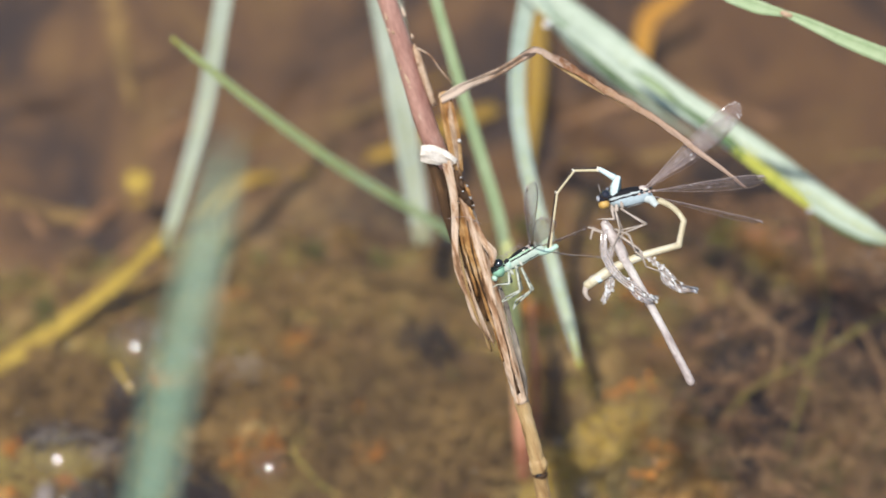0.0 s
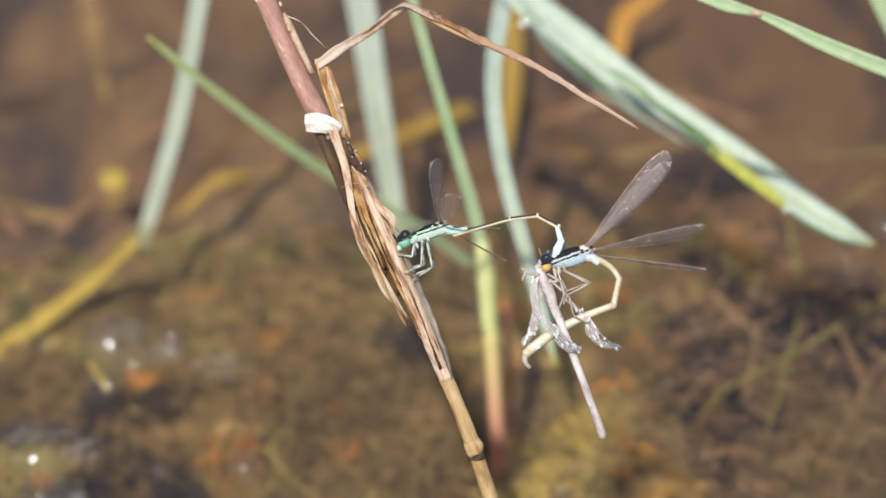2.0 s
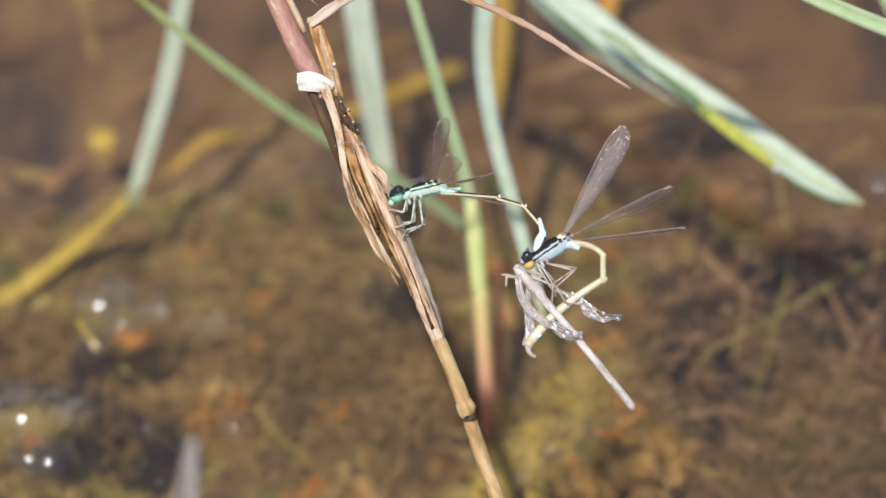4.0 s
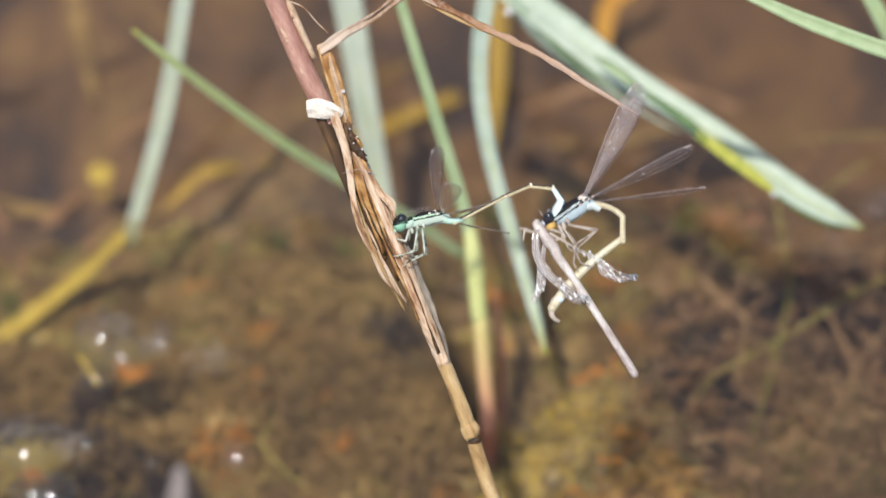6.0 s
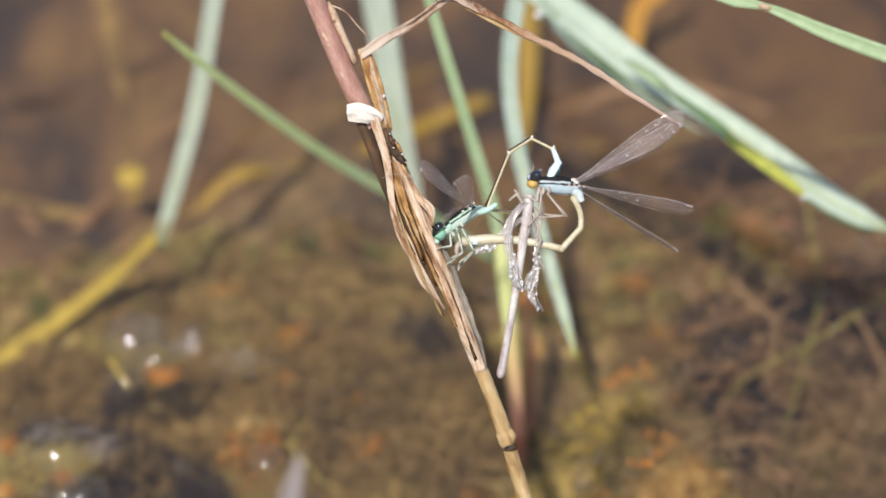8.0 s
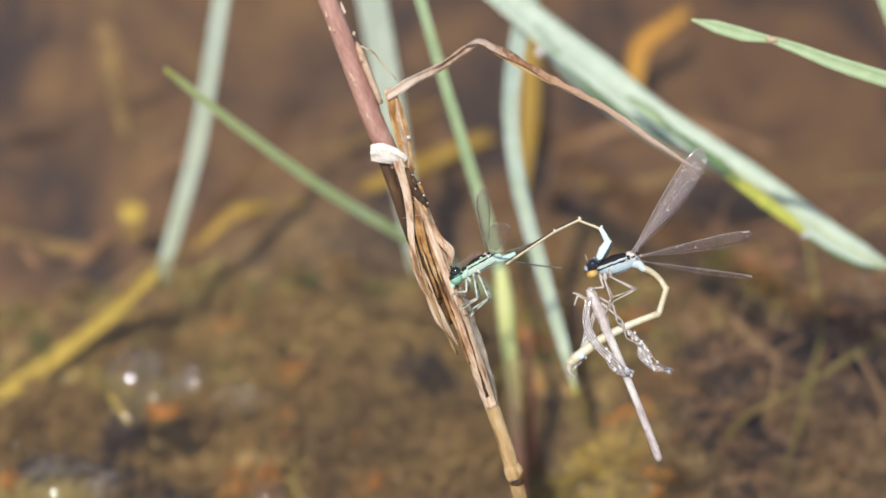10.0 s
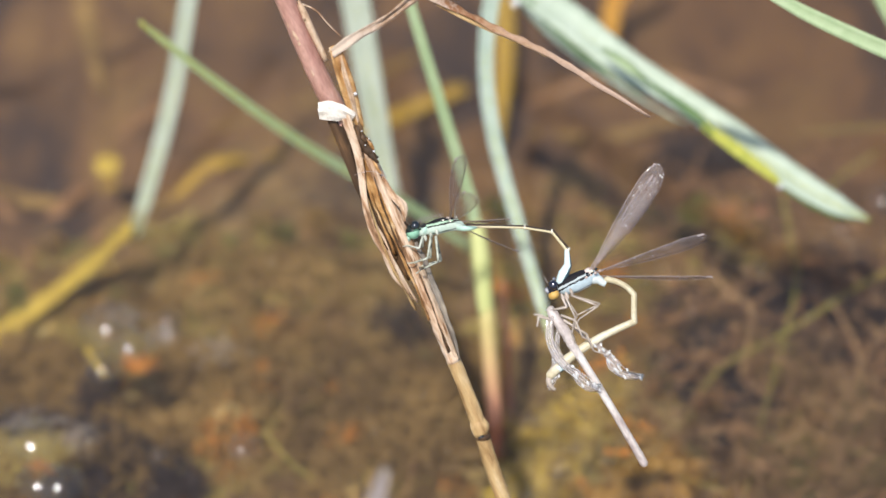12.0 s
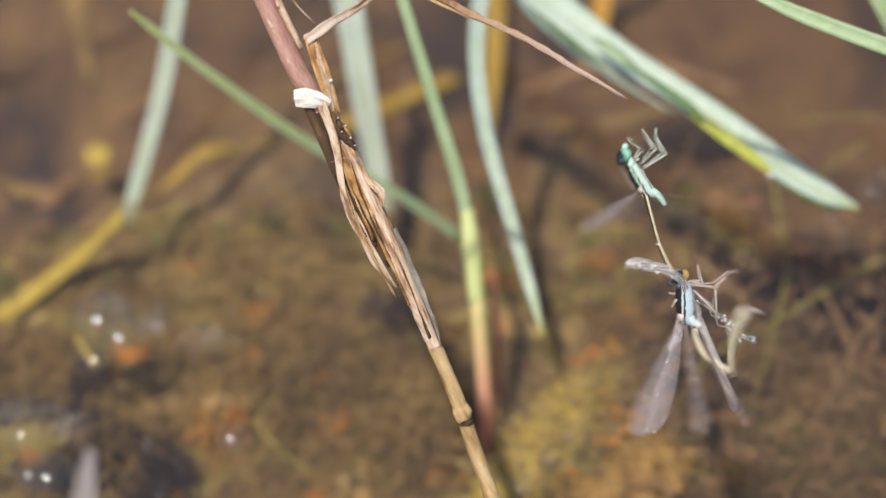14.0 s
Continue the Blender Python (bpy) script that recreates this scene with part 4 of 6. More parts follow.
def reeds():
    reed_blade([(-66.4, 513.5, -5.9), (-62.7, 516.5, 5.0), (-56.5, 522.7, 25.3), (-52.1, 529.4, 46.1), (-48.5, 536.5, 64.5)], [2.4, 3.3, 3.7, 3.7, 3.7], BLADE, "pale glaucous reed blade standing in the water", twist=0.2)
    reed_blade([(-9.4, 514.5, -4.8), (-11.1, 518.9, 6.1), (-13.6, 523.5, 23.1), (-16.8, 531.7, 44.3), (-20.1, 538.1, 63.3)], [3.8, 4.7, 5.5, 6.2, 6.4], BLADE, "broad pale glaucous reed blade standing in water")
    reed_blade([(22.4, 447.5, 22.5), (20.2, 454.8, 27.6), (16.0, 468.3, 36.6), (11.7, 484.2, 45.2), (10.2, 499.5, 53.3), (12.2, 512.7, 61.9), (16.4, 526.7, 71.6)], [0.4, 2.2, 2.7, 3.0, 3.2, 3.7, 4.0], GREY_BLADE, "pale glaucous reed blade with drooping tip", twist=0.3)
    reed_blade([(-57.8, 487.9, 73.3), (-53.9, 488.0, 68.9), (-43.4, 489.0, 56.6), (-25.9, 492.4, 36.4), (-5.9, 499.2, 14.2), (8.0, 503.1, -2.4)], [0.5, 1.4, 1.8, 2.1, 2.1, 1.8], LEAF, "narrow green reed leaf dipping into the water", twist=0.2)
    bent = reed_blade([(86.2, 467.8, 36.5), (79.2, 468.4, 40.1), (71.6, 471.5, 43.5), (59.5, 478.4, 49.6), (49.6, 484.6, 53.4), (38.7, 491.8, 56.8), (27.6, 501.1, 61.1), (18.8, 509.8, 63.2), (2.9, 524.7, 69.2)], [0.4, 4.4, 5.6, 5.8, 5.9, 6.6, 7.2, 7.0, 6.0], MINT_BLADE, "broad glaucous reed leaf bent over to the water", fold=0.3, face=(0.25, -0.6, 0.85), name="bent_reed_leaf", groove=-0.28)
    tip = (86.2, 467.8, 36.5)
    # This half takes the darker grey-green, so its shade is in the colour.
    part("folded_half", moved(ribbon([(15.0, 511.8, 64.2), (20.2, 503.7, 60.1), (28.0, 496.5, 56.6), (35.7, 490.2, 54.2), (44.5, 484.0, 51.9), (50.0, 480.4, 51.1)], [3.2, 3.2, 2.6, 1.6, 0.8, 0.2], (-0.75, -0.45, 0.05), 30, 0.3, -0.25, 0.0, 0.2), tip), GREY_BLADE, bent, "half folded under, shade put in by a darker green")
    # The fold's shadow line, made as a deep green strip.
    part("crease_shade", moved(tube([(17.0, 509.1, 63.5), (23.1, 501.3, 60.9), (29.7, 494.6, 58.0), (36.3, 490.0, 55.9), (42.0, 485.8, 53.9)], [0.5, 0.75, 0.7, 0.45, 0.15], 30, 8, 0.5), tip), MIDRIB, bent, "deep green strip for the shade in the fold")
    part("edge_rib", moved(tube([(84.0, 467.0, 37.3), (78.4, 466.4, 39.1), (71.0, 469.3, 41.9), (62.0, 474.8, 46.5)], [0.15, 0.35, 0.4, 0.3], 24, 6), tip), MIDRIB, bent, "green rolled edge")
    part("water_drop", moved(ball((16.2, 502.5, 65.2), 0.9), tip), GLINT_DROP, bent, "water drop, whitened for its glint")
    foot = (67.6, 466.9, 47.3)
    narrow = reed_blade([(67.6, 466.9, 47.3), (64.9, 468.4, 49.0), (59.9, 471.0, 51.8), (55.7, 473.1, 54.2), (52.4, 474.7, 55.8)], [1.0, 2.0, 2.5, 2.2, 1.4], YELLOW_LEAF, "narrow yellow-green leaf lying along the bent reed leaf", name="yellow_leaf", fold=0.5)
    part("water_drop", moved(ball((67.3, 465.4, 47.9), 0.6), foot), GLINT_DROP, narrow, "water drop, whitened for its glint")
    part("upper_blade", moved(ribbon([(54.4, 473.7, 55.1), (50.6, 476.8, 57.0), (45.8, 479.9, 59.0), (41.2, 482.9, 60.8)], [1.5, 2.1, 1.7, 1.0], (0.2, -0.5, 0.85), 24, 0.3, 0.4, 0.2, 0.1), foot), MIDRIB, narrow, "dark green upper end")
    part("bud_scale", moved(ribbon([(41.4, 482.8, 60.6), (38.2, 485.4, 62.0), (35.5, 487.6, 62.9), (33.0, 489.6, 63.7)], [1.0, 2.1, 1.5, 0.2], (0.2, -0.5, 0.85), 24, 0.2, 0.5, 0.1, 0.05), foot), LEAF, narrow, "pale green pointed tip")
    for off in (-0.55, 0.55):
        part("bud_edge", moved(tube([(41.4 + off * 0.5, 482.8, 61.0 + off * 0.4), (38.2 + off * 1.1, 485.4, 62.5 + off * 1.0), (35.5 + off * 0.8, 487.6, 63.4 + off * 0.8), (33.0, 489.6, 63.9)], [0.3, 0.22, 0.18, 0.08], 18, 6), foot), MIDRIB, narrow, "deep green edge")
    reed_blade([(115.5, 492.1, 15.2), (101.2, 483.4, 50.3), (90.9, 481.4, 72.1), (84.3, 486.4, 83.6), (81.1, 491.4, 89.2)], [2.5, 3.0, 3.0, 3.0, 2.0], LEAF, "bright green reed leaf leaning over the water")
    base = (11.5, 447.3, -4.7)
    ob = holder("green_reed_shoot", "upright green reed shoot with a reddish base", "reed shoot", "", base)
    part("upper_leaf", moved(ribbon([(7.7, 467.5, 35.7), (6.0, 469.8, 44.2), (0.7, 475.6, 62.6), (-5.3, 483.3, 83.1), (-9.6, 491.0, 97.6)], [2.1, 2.5, 2.2, 2.0, 2.0], (0.1, -0.7, 0.7), 30, 0.5, 0.35, 0.1, 0.05), base), LEAF, ob, "green upper leaf")
    part("sheath", moved(tube([(9.5, 458.4, 21.1), (8.6, 464.5, 30.9), (7.7, 468.7, 37.0)], [1.6, 1.9, 1.4], 14, 10, 0.8), base), SHEATH, ob, "yellow-green sheath")
    part("stem", moved(tube([(11.8, 449.2, -11.6), (10.9, 449.8, 4.1), (9.5, 459.2, 21.9)], [1.6, 1.6, 1.6], 14, 10), base), SHOOT_BASE, ob, "reddish stem base")
    base = (14.3, 463.3, -9.4)
    ob = holder("red_side_shoot", "thin reddish side shoot behind a reed", "reed shoot", "", base)
    part("stem", moved(tube([(14.7, 466.6, -16.1), (14.2, 470.4, 0.1), (13.5, 475.4, 14.6)], [0.9, 0.8, 0.3], 12, 8), base), RED_STEM, ob)


# ---- the dry reed: x runs up the stem from its node, z to the viewer ----
def dry_reed():
    ob = holder("dry_reed", "broken dry reed stem with frayed sheath", "dry reed")
    part("lower_stem", tube([(-44.3, 5.2, -1.0), (-21.5, 1.9, -1.0), (-7.2, 0.6, -1.0), (-1.0, -0.1, 0.0)], [1.5, 1.4, 1.28, 1.22], 24, 14, rough=0.06), STRAW, ob, "straw-yellow lower stem")
    part("node_flare", tube([(-0.8, -0.2, 0.0), (-0.2, -0.2, 0.0), (0.6, -0.3, 0.0), (1.9, -0.4, 0.0)], [1.2, 1.6, 1.62, 1.3], 10, 16, rough=0.22), STRAW, ob, "flared joint of the stem")
    part("node_scar", tube([(-1.7, -0.0, 0.0), (-1.3, -0.1, 0.0), (-0.9, -0.1, 0.0)], [1.22, 1.34, 1.28], 6, 16, rough=0.15), STRAW_DARK, ob, "dark scar under the joint")
    part("scar_pit", ball((-0.8, 0.2, 1.2), (0.25, 0.6, 0.25), seg=10), EYE, ob)
    part("mid_stem", tube([(-0.4, -0.2, 0.0), (7.0, -0.7, 0.0), (14.3, -0.9, 0.0)], [1.3, 1.25, 1.2], 20, 14, rough=0.10), STRAW, ob)
    part("weathered_stem", tube([(13.2, -0.9, 0.0), (17.4, -1.0, 0.0), (26.8, -1.3, 0.0), (35.1, -1.7, 0.0), (46.7, -1.8, -0.6), (57.5, -1.2, -1.0)], [1.22, 1.24, 1.3, 1.36, 1.3, 1.2], 40, 14, rough=0.16), STRAW_PALE, ob, "pale weathered middle of the stem")
    part("grey_sheath", ribbon([(13.4, -2.0, 1.2), (18.7, -2.5, 1.5), (25.0, -2.9, 1.6), (31.3, -3.2, 1.5), (35.5, -3.2, 1.2)], [0.4, 0.9, 1.0, 1.0, 0.7], (0.35, -0.8, 1), 24, 0.25, 0.5, 0, 0.5), GREY_SKIN, ob, "grey weathered sheath")
    part("pale_sheath", ribbon([(12.5, -1.2, 1.0), (18.0, -0.9, 1.3), (25.1, -1.0, 1.5), (32.3, -1.2, 1.5), (38.4, -1.3, 1.4)], [0.5, 1.7, 2.1, 2.1, 1.6], (0, 0.4, 1), 24, 0.25, 0.4, 0, 0.5), STRAW_PALE, ob, "pale flaking sheath")
    part("upper_stem", tube([(57.5, -0.3, -1.0), (62.2, -0.1, -0.6), (67.6, 0.2, 0.0), (76.6, 0.1, 0.0), (85.5, 0.0, 0.0), (96.2, 0.2, 0.0), (113.1, 0.3, 0.0)], [1.5, 1.7, 1.75, 1.7, 1.6, 1.5, 1.3], 40, 14, rough=0.06), PINK_STEM, ob, "pinkish upper stem")
    # The recess shade left of the stem is this strip's near-black colour.
    part("flap_shade_strip", ribbon([(61.4, 0.9, 0.9), (54.2, 0.9, 0.9), (48.4, 1.0, 0.8), (40.4, 0.9, 0.7), (29.6, 0.1, 0.4)], [2.0, 2.4, 2.6, 2.6, 1.0], (0, 0, 1), 24, 0.3, -0.3, 0, 0.5), STRAW_DARK, ob, "brown inner sheath, coloured dark for the shade under the flap")
    # frayed strips of the sheath
    strips = (
        ([(62.0, -1.2, 1.8), (57.9, -1.0, 2.2), (52.7, -0.3, 2.2), (47.0, 1.3, 2.1), (41.1, 2.5, 1.9), (34.5, 1.9, 1.6), (26.6, 1.2, 0.9)], [1.8, 1.5, 1.3, 1.2, 1.2, 1.3, 0.3], STRAW_PALE),
        ([(42.4, 1.8, 1.4), (37.7, 1.9, 1.3), (31.8, 1.8, 1.0), (25.5, 0.6, 0.5)], [0.7, 1.6, 1.8, 0.3], STRAW_PALE),
        ([(56.6, -2.1, 1.2), (50.9, -1.8, 1.6), (45.6, -1.9, 1.7), (39.3, -1.7, 1.6), (33.1, -1.3, 1.3), (27.0, -0.9, 0.9)], [0.6, 1.2, 1.4, 1.7, 1.5, 0.8], STRAW_PALE),
        ([(52.3, -1.1, 1.0), (46.6, -0.8, 1.2), (40.9, -0.5, 1.2), (34.5, -0.7, 1.1)], [1.0, 1.5, 1.6, 0.8], GOLD_BROWN),
        ([(48.4, -2.6, 1.7), (45.1, -3.0, 2.2), (42.6, -3.9, 2.4), (39.8, -2.9, 2.0)], [0.3, 1.3, 1.6, 0.6], STRAW_PALE),
        ([(44.8, 1.2, 0.8), (39.6, 1.3, 0.9), (34.1, 0.8, 0.9)], [0.8, 1.3, 0.4], STRAW_DARK))
    fibres = (
        ([(56.4, -0.8, 1.4), (49.5, -0.1, 1.6), (42.4, 0.6, 1.7), (35.1, 0.7, 1.5)], [0.2, 0.5, 0.45, 0.2], GOLD_BROWN),
        ([(55.5, 0.3, 1.2), (48.5, 1.1, 1.4), (42.0, 2.0, 1.6), (36.3, 1.5, 1.4)], [0.2, 0.35, 0.4, 0.15], STRAW_DARK),
        ([(49.0, -1.4, 2.0), (43.4, -0.7, 2.2), (37.8, -0.4, 2.1), (31.0, -0.2, 1.8)], [0.15, 0.3, 0.35, 0.15], STRAW_DARK),
        ([(46.3, 1.0, 2.2), (38.8, 1.9, 2.3), (31.4, 1.9, 1.8), (24.6, 1.4, 1.4)], [0.15, 0.4, 0.4, 0.1], STRAW),
        ([(40.0, -0.1, 2.3), (34.7, -0.1, 2.3), (29.4, -0.2, 2.0), (22.2, 0.1, 1.6)], [0.1, 0.35, 0.4, 0.15], GOLD_BROWN),
        ([(33.9, -1.9, 2.1), (28.8, -1.6, 2.0), (22.6, -1.3, 1.8), (15.5, -0.6, 1.6)], [0.15, 0.3, 0.35, 0.1], STRAW_DARK))
    for pts, wid, m in fibres:
        part("fibre_strip", ribbon(pts, wid, (0.1, 0.15, 1), 26, 0.15, 0.4, 0.8, 0.5), m, ob)
    for pts, wid, m in strips:
        part("sheath_strip", ribbon(pts, wid, (0.1, 0.15, 1), 30, 0.25, 0.45, 0.3, 0.7), m, ob)
    part("crumbled_skin", tube([(58.1, -2.3, 1.0), (55.6, -2.0, 1.4), (53.3, -2.3, 1.5), (51.4, -3.0, 1.2)], [0.5, 0.9, 0.9, 0.4], 14, 8, rough=0.7), STRAW_DARK, ob, "dark crumbled sheath")
    for k, (p, q, w) in enumerate((((56.9, -2.5, 1.9), (55.0, -2.6, 2.3), 0.9), ((55.6, -2.7, 2.0), (53.3, -3.2, 2.2), 0.8), ((53.7, -2.5, 1.8), (50.8, -3.0, 2.0), 0.9), ((58.7, -2.7, 1.8), (56.3, -2.4, 2.2), 0.7), ((51.7, -2.5, 1.6), (48.8, -2.7, 1.9), 0.7))):
        mid = (Vector(p) + Vector(q)) / 2 + Vector((0, 0.15 * (-1) ** k, 0.2))
        part("curled_scrap", tube([p, mid, q], [0.15, w * 0.5, 0.2], 9, 9, 0.7, rough=0.55), (STRAW_DARK, GOLD_BROWN, STRAW_DARK)[k % 3], ob)
    part("leaf_base", ribbon([(57.4, -2.7, 0.9), (61.0, -3.0, 1.2), (65.0, -3.4, 1.3), (69.0, -3.8, 1.2), (71.9, -4.1, 1.0)], [1.2, 2.3, 2.6, 2.4, 1.9], (0.2, 0, 1), 24, 0.2, 0.4, 0.3, 0.8), GOLD_BROWN, ob, "golden-brown leaf base")
    part("leaf_base_edge", ribbon([(57.9, -2.6, 1.5), (62.9, -3.4, 1.7), (66.9, -3.9, 1.6), (70.0, -4.6, 1.3)], [0.4, 0.9, 0.8, 0.3], (0.3, 0, 1), 20, 0.15, 0.4, 0.2, 0.6), DRY_LEAF, ob)
    part("torn_flap", ribbon([(63.0, 2.6, 1.9), (62.3, 0.9, 2.4), (61.0, -0.8, 2.6), (59.6, -2.2, 2.2)], [2.9, 3.4, 3.0, 1.9], (0, 0.2, 1), 22, 0.12, -0.25, 0.15, 0.7), WHITE_SKIN, ob, "bleached white torn skin", False)
    leaf = part("bent_leaf", ribbon([(70.8, -3.2, 1.2), (71.8, -7.2, 1.4), (72.6, -13.7, 1.3), (73.9, -18.9, 1.2), (73.8, -21.2, 1.2), (71.3, -23.5, 1.0), (66.2, -27.6, 0.8), (60.5, -32.4, 0.6), (54.6, -37.2, 0.4), (46.9, -42.3, 0.2), (38.5, -47.8, 0.0)],
                               [1.4, 1.8, 1.5, 1.6, 1.3, 1.6, 1.4, 1.3, 1.1, 1.0, 0.3], (0, 0.5, 1), 90, 0.3, 0.7, 2.4, 0.5), TWIST_LEAF, ob, "dry twisted leaf bent over, cream then rusty brown")
    part("split_edge", ribbon([(71.2, -22.4, 1.2), (66.3, -26.6, 1.1), (60.0, -32.2, 0.8), (55.0, -36.3, 0.5)], [0.5, 0.8, 0.7, 0.2], (0.2, -0.6, 1), 24, 0.2, 0.3, 1.5, 0.5), STRAW, leaf)
    part("side_spike", tube([(70.0, -2.0, 0.6), (75.2, -1.9, 0.8), (79.4, -1.9, 0.6), (81.1, -1.9, 0.4)], [0.5, 0.6, 0.6, 0.2], 14, 8, rough=0.3), DRY_LEAF, ob)
    part("fibre", tube([(80.7, -1.8, 0.5), (78.6, -3.8, 0.8), (75.8, -4.7, 0.8), (73.0, -5.8, 1.2)], [0.14, 0.12, 0.08], 14, 5), STRAW_PALE, ob)
    rng = random.Random(3)
    for k in range(26):
        u, side = rng.uniform(66, 104), rng.choice((-1, -1, 1))
        w = side * rng.uniform(1.0, 1.6)
        q = Vector((u, -0.4 + w, math.sqrt(max(0.1, 3.2 - w * w))))
        part("skin_flake", ribbon([q, q + Vector((0.5, 0.1 * side, 0.2)), q + Vector((rng.uniform(0.9, 1.6), 0.2 * side, 0.1))], [0.15, 0.5, 0.1], (0, 0, 1), 6, 0.06, 0.3, 0, 0.1), STRAW_PALE, ob)
    for p, r in (((63.2, -4.2, 2.0), 0.34), ((57.1, -2.6, 2.5), 0.18), ((53.1, -3.1, 2.5), 0.2), ((55.4, -3.2, 2.6), 0.16), ((54.7, -2.2, 2.7), 0.14), ((51.6, -3.2, 2.4), 0.14)):
        part("water_drop", ball(p, r), GLINT_DROP, ob)
    part("hair", tube([(48.1, -3.5, 2.6), (50.3, -1.3, 2.9), (50.8, 1.6, 2.6)], [0.05, 0.04], 8, 4), VEIN, ob)
    return ob


# ---- insects: x from head to tail, y to the back, z to the viewer ----
def wing(parent, root, way, across, length, width, drops=0, seed=0, name="wing", tint=MEMBRANE):
    """Stalked clear wing with veins, a dark edge spot and dew."""
    rng = random.Random(seed)
    d = Vector(way).normalized()
    c = Vector(across)
    c = (c - d * c.dot(d)).normalized()
    nor = d.cross(c)
    m = Matrix((d, c, nor)).transposed().to_4x4()
    m.translation = Vector(root)

    def edge(s):
        body = max(0.0, (s - 0.10) / 0.90)
        full = width * (0.10 + 0.90 * math.sin(min(1, body * 1.25) * math.pi / 2)) if s > 0.1 else width * 0.10
        tip = math.sqrt(max(0.0, 1 - max(0, (s - 0.80) / 0.20) ** 2))
        return full * tip
    n, k = 26, 5
    bm = bmesh.new()
    rows = []
    for i in range(n + 1):
        s = 1 - (1 - i / n) ** 1.8
        w = edge(s)
        row = []
        for j in range(k + 1):
            y = (0.38 - j / k) * w
            row.append((s * length, y, 0.10 * math.sin(j * 2.4) * w * 0.25 + 0.15 * math.sin(s * 3)))
        rows.append(row)
    top = [[bm.verts.new((x, y, z + 0.015)) for x, y, z in r] for r in rows]
    low = [[bm.verts.new((x, y, z - 0.015)) for x, y, z in r] for r in rows]
    for i in range(n):
        for j in range(k):
            bm.faces.new((top[i][j], top[i][j + 1], top[i + 1][j + 1], top[i + 1][j]))
            bm.faces.new((low[i][j], low[i + 1][j], low[i + 1][j + 1], low[i][j + 1]))
        for j in (0, k):
            bm.faces.new((top[i][j], top[i + 1][j], low[i + 1][j], low[i][j]))
    bm.transform(m)
    ob = part(name, bm, tint, parent)
    bm = bmesh.new()
    for j, rr in ((0, 0.05), (1, 0.028), (2, 0.02), (3, 0.02), (5, 0.026)):
        tube([rows[i][j] for i in range(0, n + 1, 2)], [rr, rr * 0.6], 0, 4, bm=bm)
    for i in range(3, n):
        tube([rows[i][0], rows[i][2], rows[min(n, i + 1)][5]], [0.013, 0.011], 0, 3, bm=bm)
    bm.transform(m)
    tagged(part("venation", bm, VEIN, ob), kind="stuff")
    i = int(n * 0.86)
    bm = tube([Vector(rows[i][0]) + Vector((-0.5, -0.1, 0)), Vector(rows[i][0]) + Vector((0.5, -0.15, 0))], [0.16, 0.16], 0, 6)
    bm.transform(m)
    part("edge_spot", bm, VEIN, ob, "dark spot on the wing edge")
    if drops:
        bm = bmesh.new()
        for _ in range(drops):
            s = 1 - 0.62 * rng.random() ** 1.6
            f = rng.choice((0.04, 0.1, 0.2, 0.36, 0.55, 0.75, 0.92)) + rng.uniform(-0.03, 0.05)
            w = edge(s)
            r = rng.choice((0.06, 0.07, 0.09, 0.11, 0.14, 0.2))
            ball((s * length, (0.38 - f) * w, 0.1), (r, r, r * 0.7), bm, 8)
        bm.transform(m)
        tagged(part("dew", bm, GLINT_DROP, ob, "tiny dew drops"), kind="stuff")
    return ob


def leg(parent, pts, r, material):
    bm = tube(pts[:2], [r * 1.25, r], 4, 6)
    tube(pts[1:3], [r, r * 0.75], 4, 6, bm=bm)
    if len(pts) > 3:
        tube(pts[2:], [r * 0.75, r * 0.4], 6, 5, bm=bm)
    a, b = Vector(pts[1]), Vector(pts[2])
    for i in range(5):
        q = a.lerp(b, 0.15 + 0.17 * i)
        for s in (-1, 1):
            tube([q, q + Vector((-0.35, 0.25 * s, 0.2 * s))], [r * 0.16, r * 0.06], 0, 3, bm=bm)
    return part("leg", bm, material, parent)


def segment(parent, length, radii, material, name="abdomen_segment", ring=True, label="", sag=0.0):
    bm = tube([(-0.25, 0, 0), (length * 0.35, -sag, 0), (length * 0.7, -sag, 0), (length + 0.1, 0, 0)], radii, 12, 12)
    ball((0, 0, 0), radii[0] * 1.04, bm, 10)
    ball((length, 0, 0), radii[-1] * 1.04, bm, 10)
    ob = part(name, bm, material, parent, label)
    if ring:
        part("joint_ring", tube([(length - 0.25, 0, 0), (length, 0, 0), (length + 0.25, 0, 0)], [radii[-1] * 0.9, radii[-1] * 1.22, radii[-1] * 0.9], 4, 12), RING, ob, "pale joint ring")
    return ob


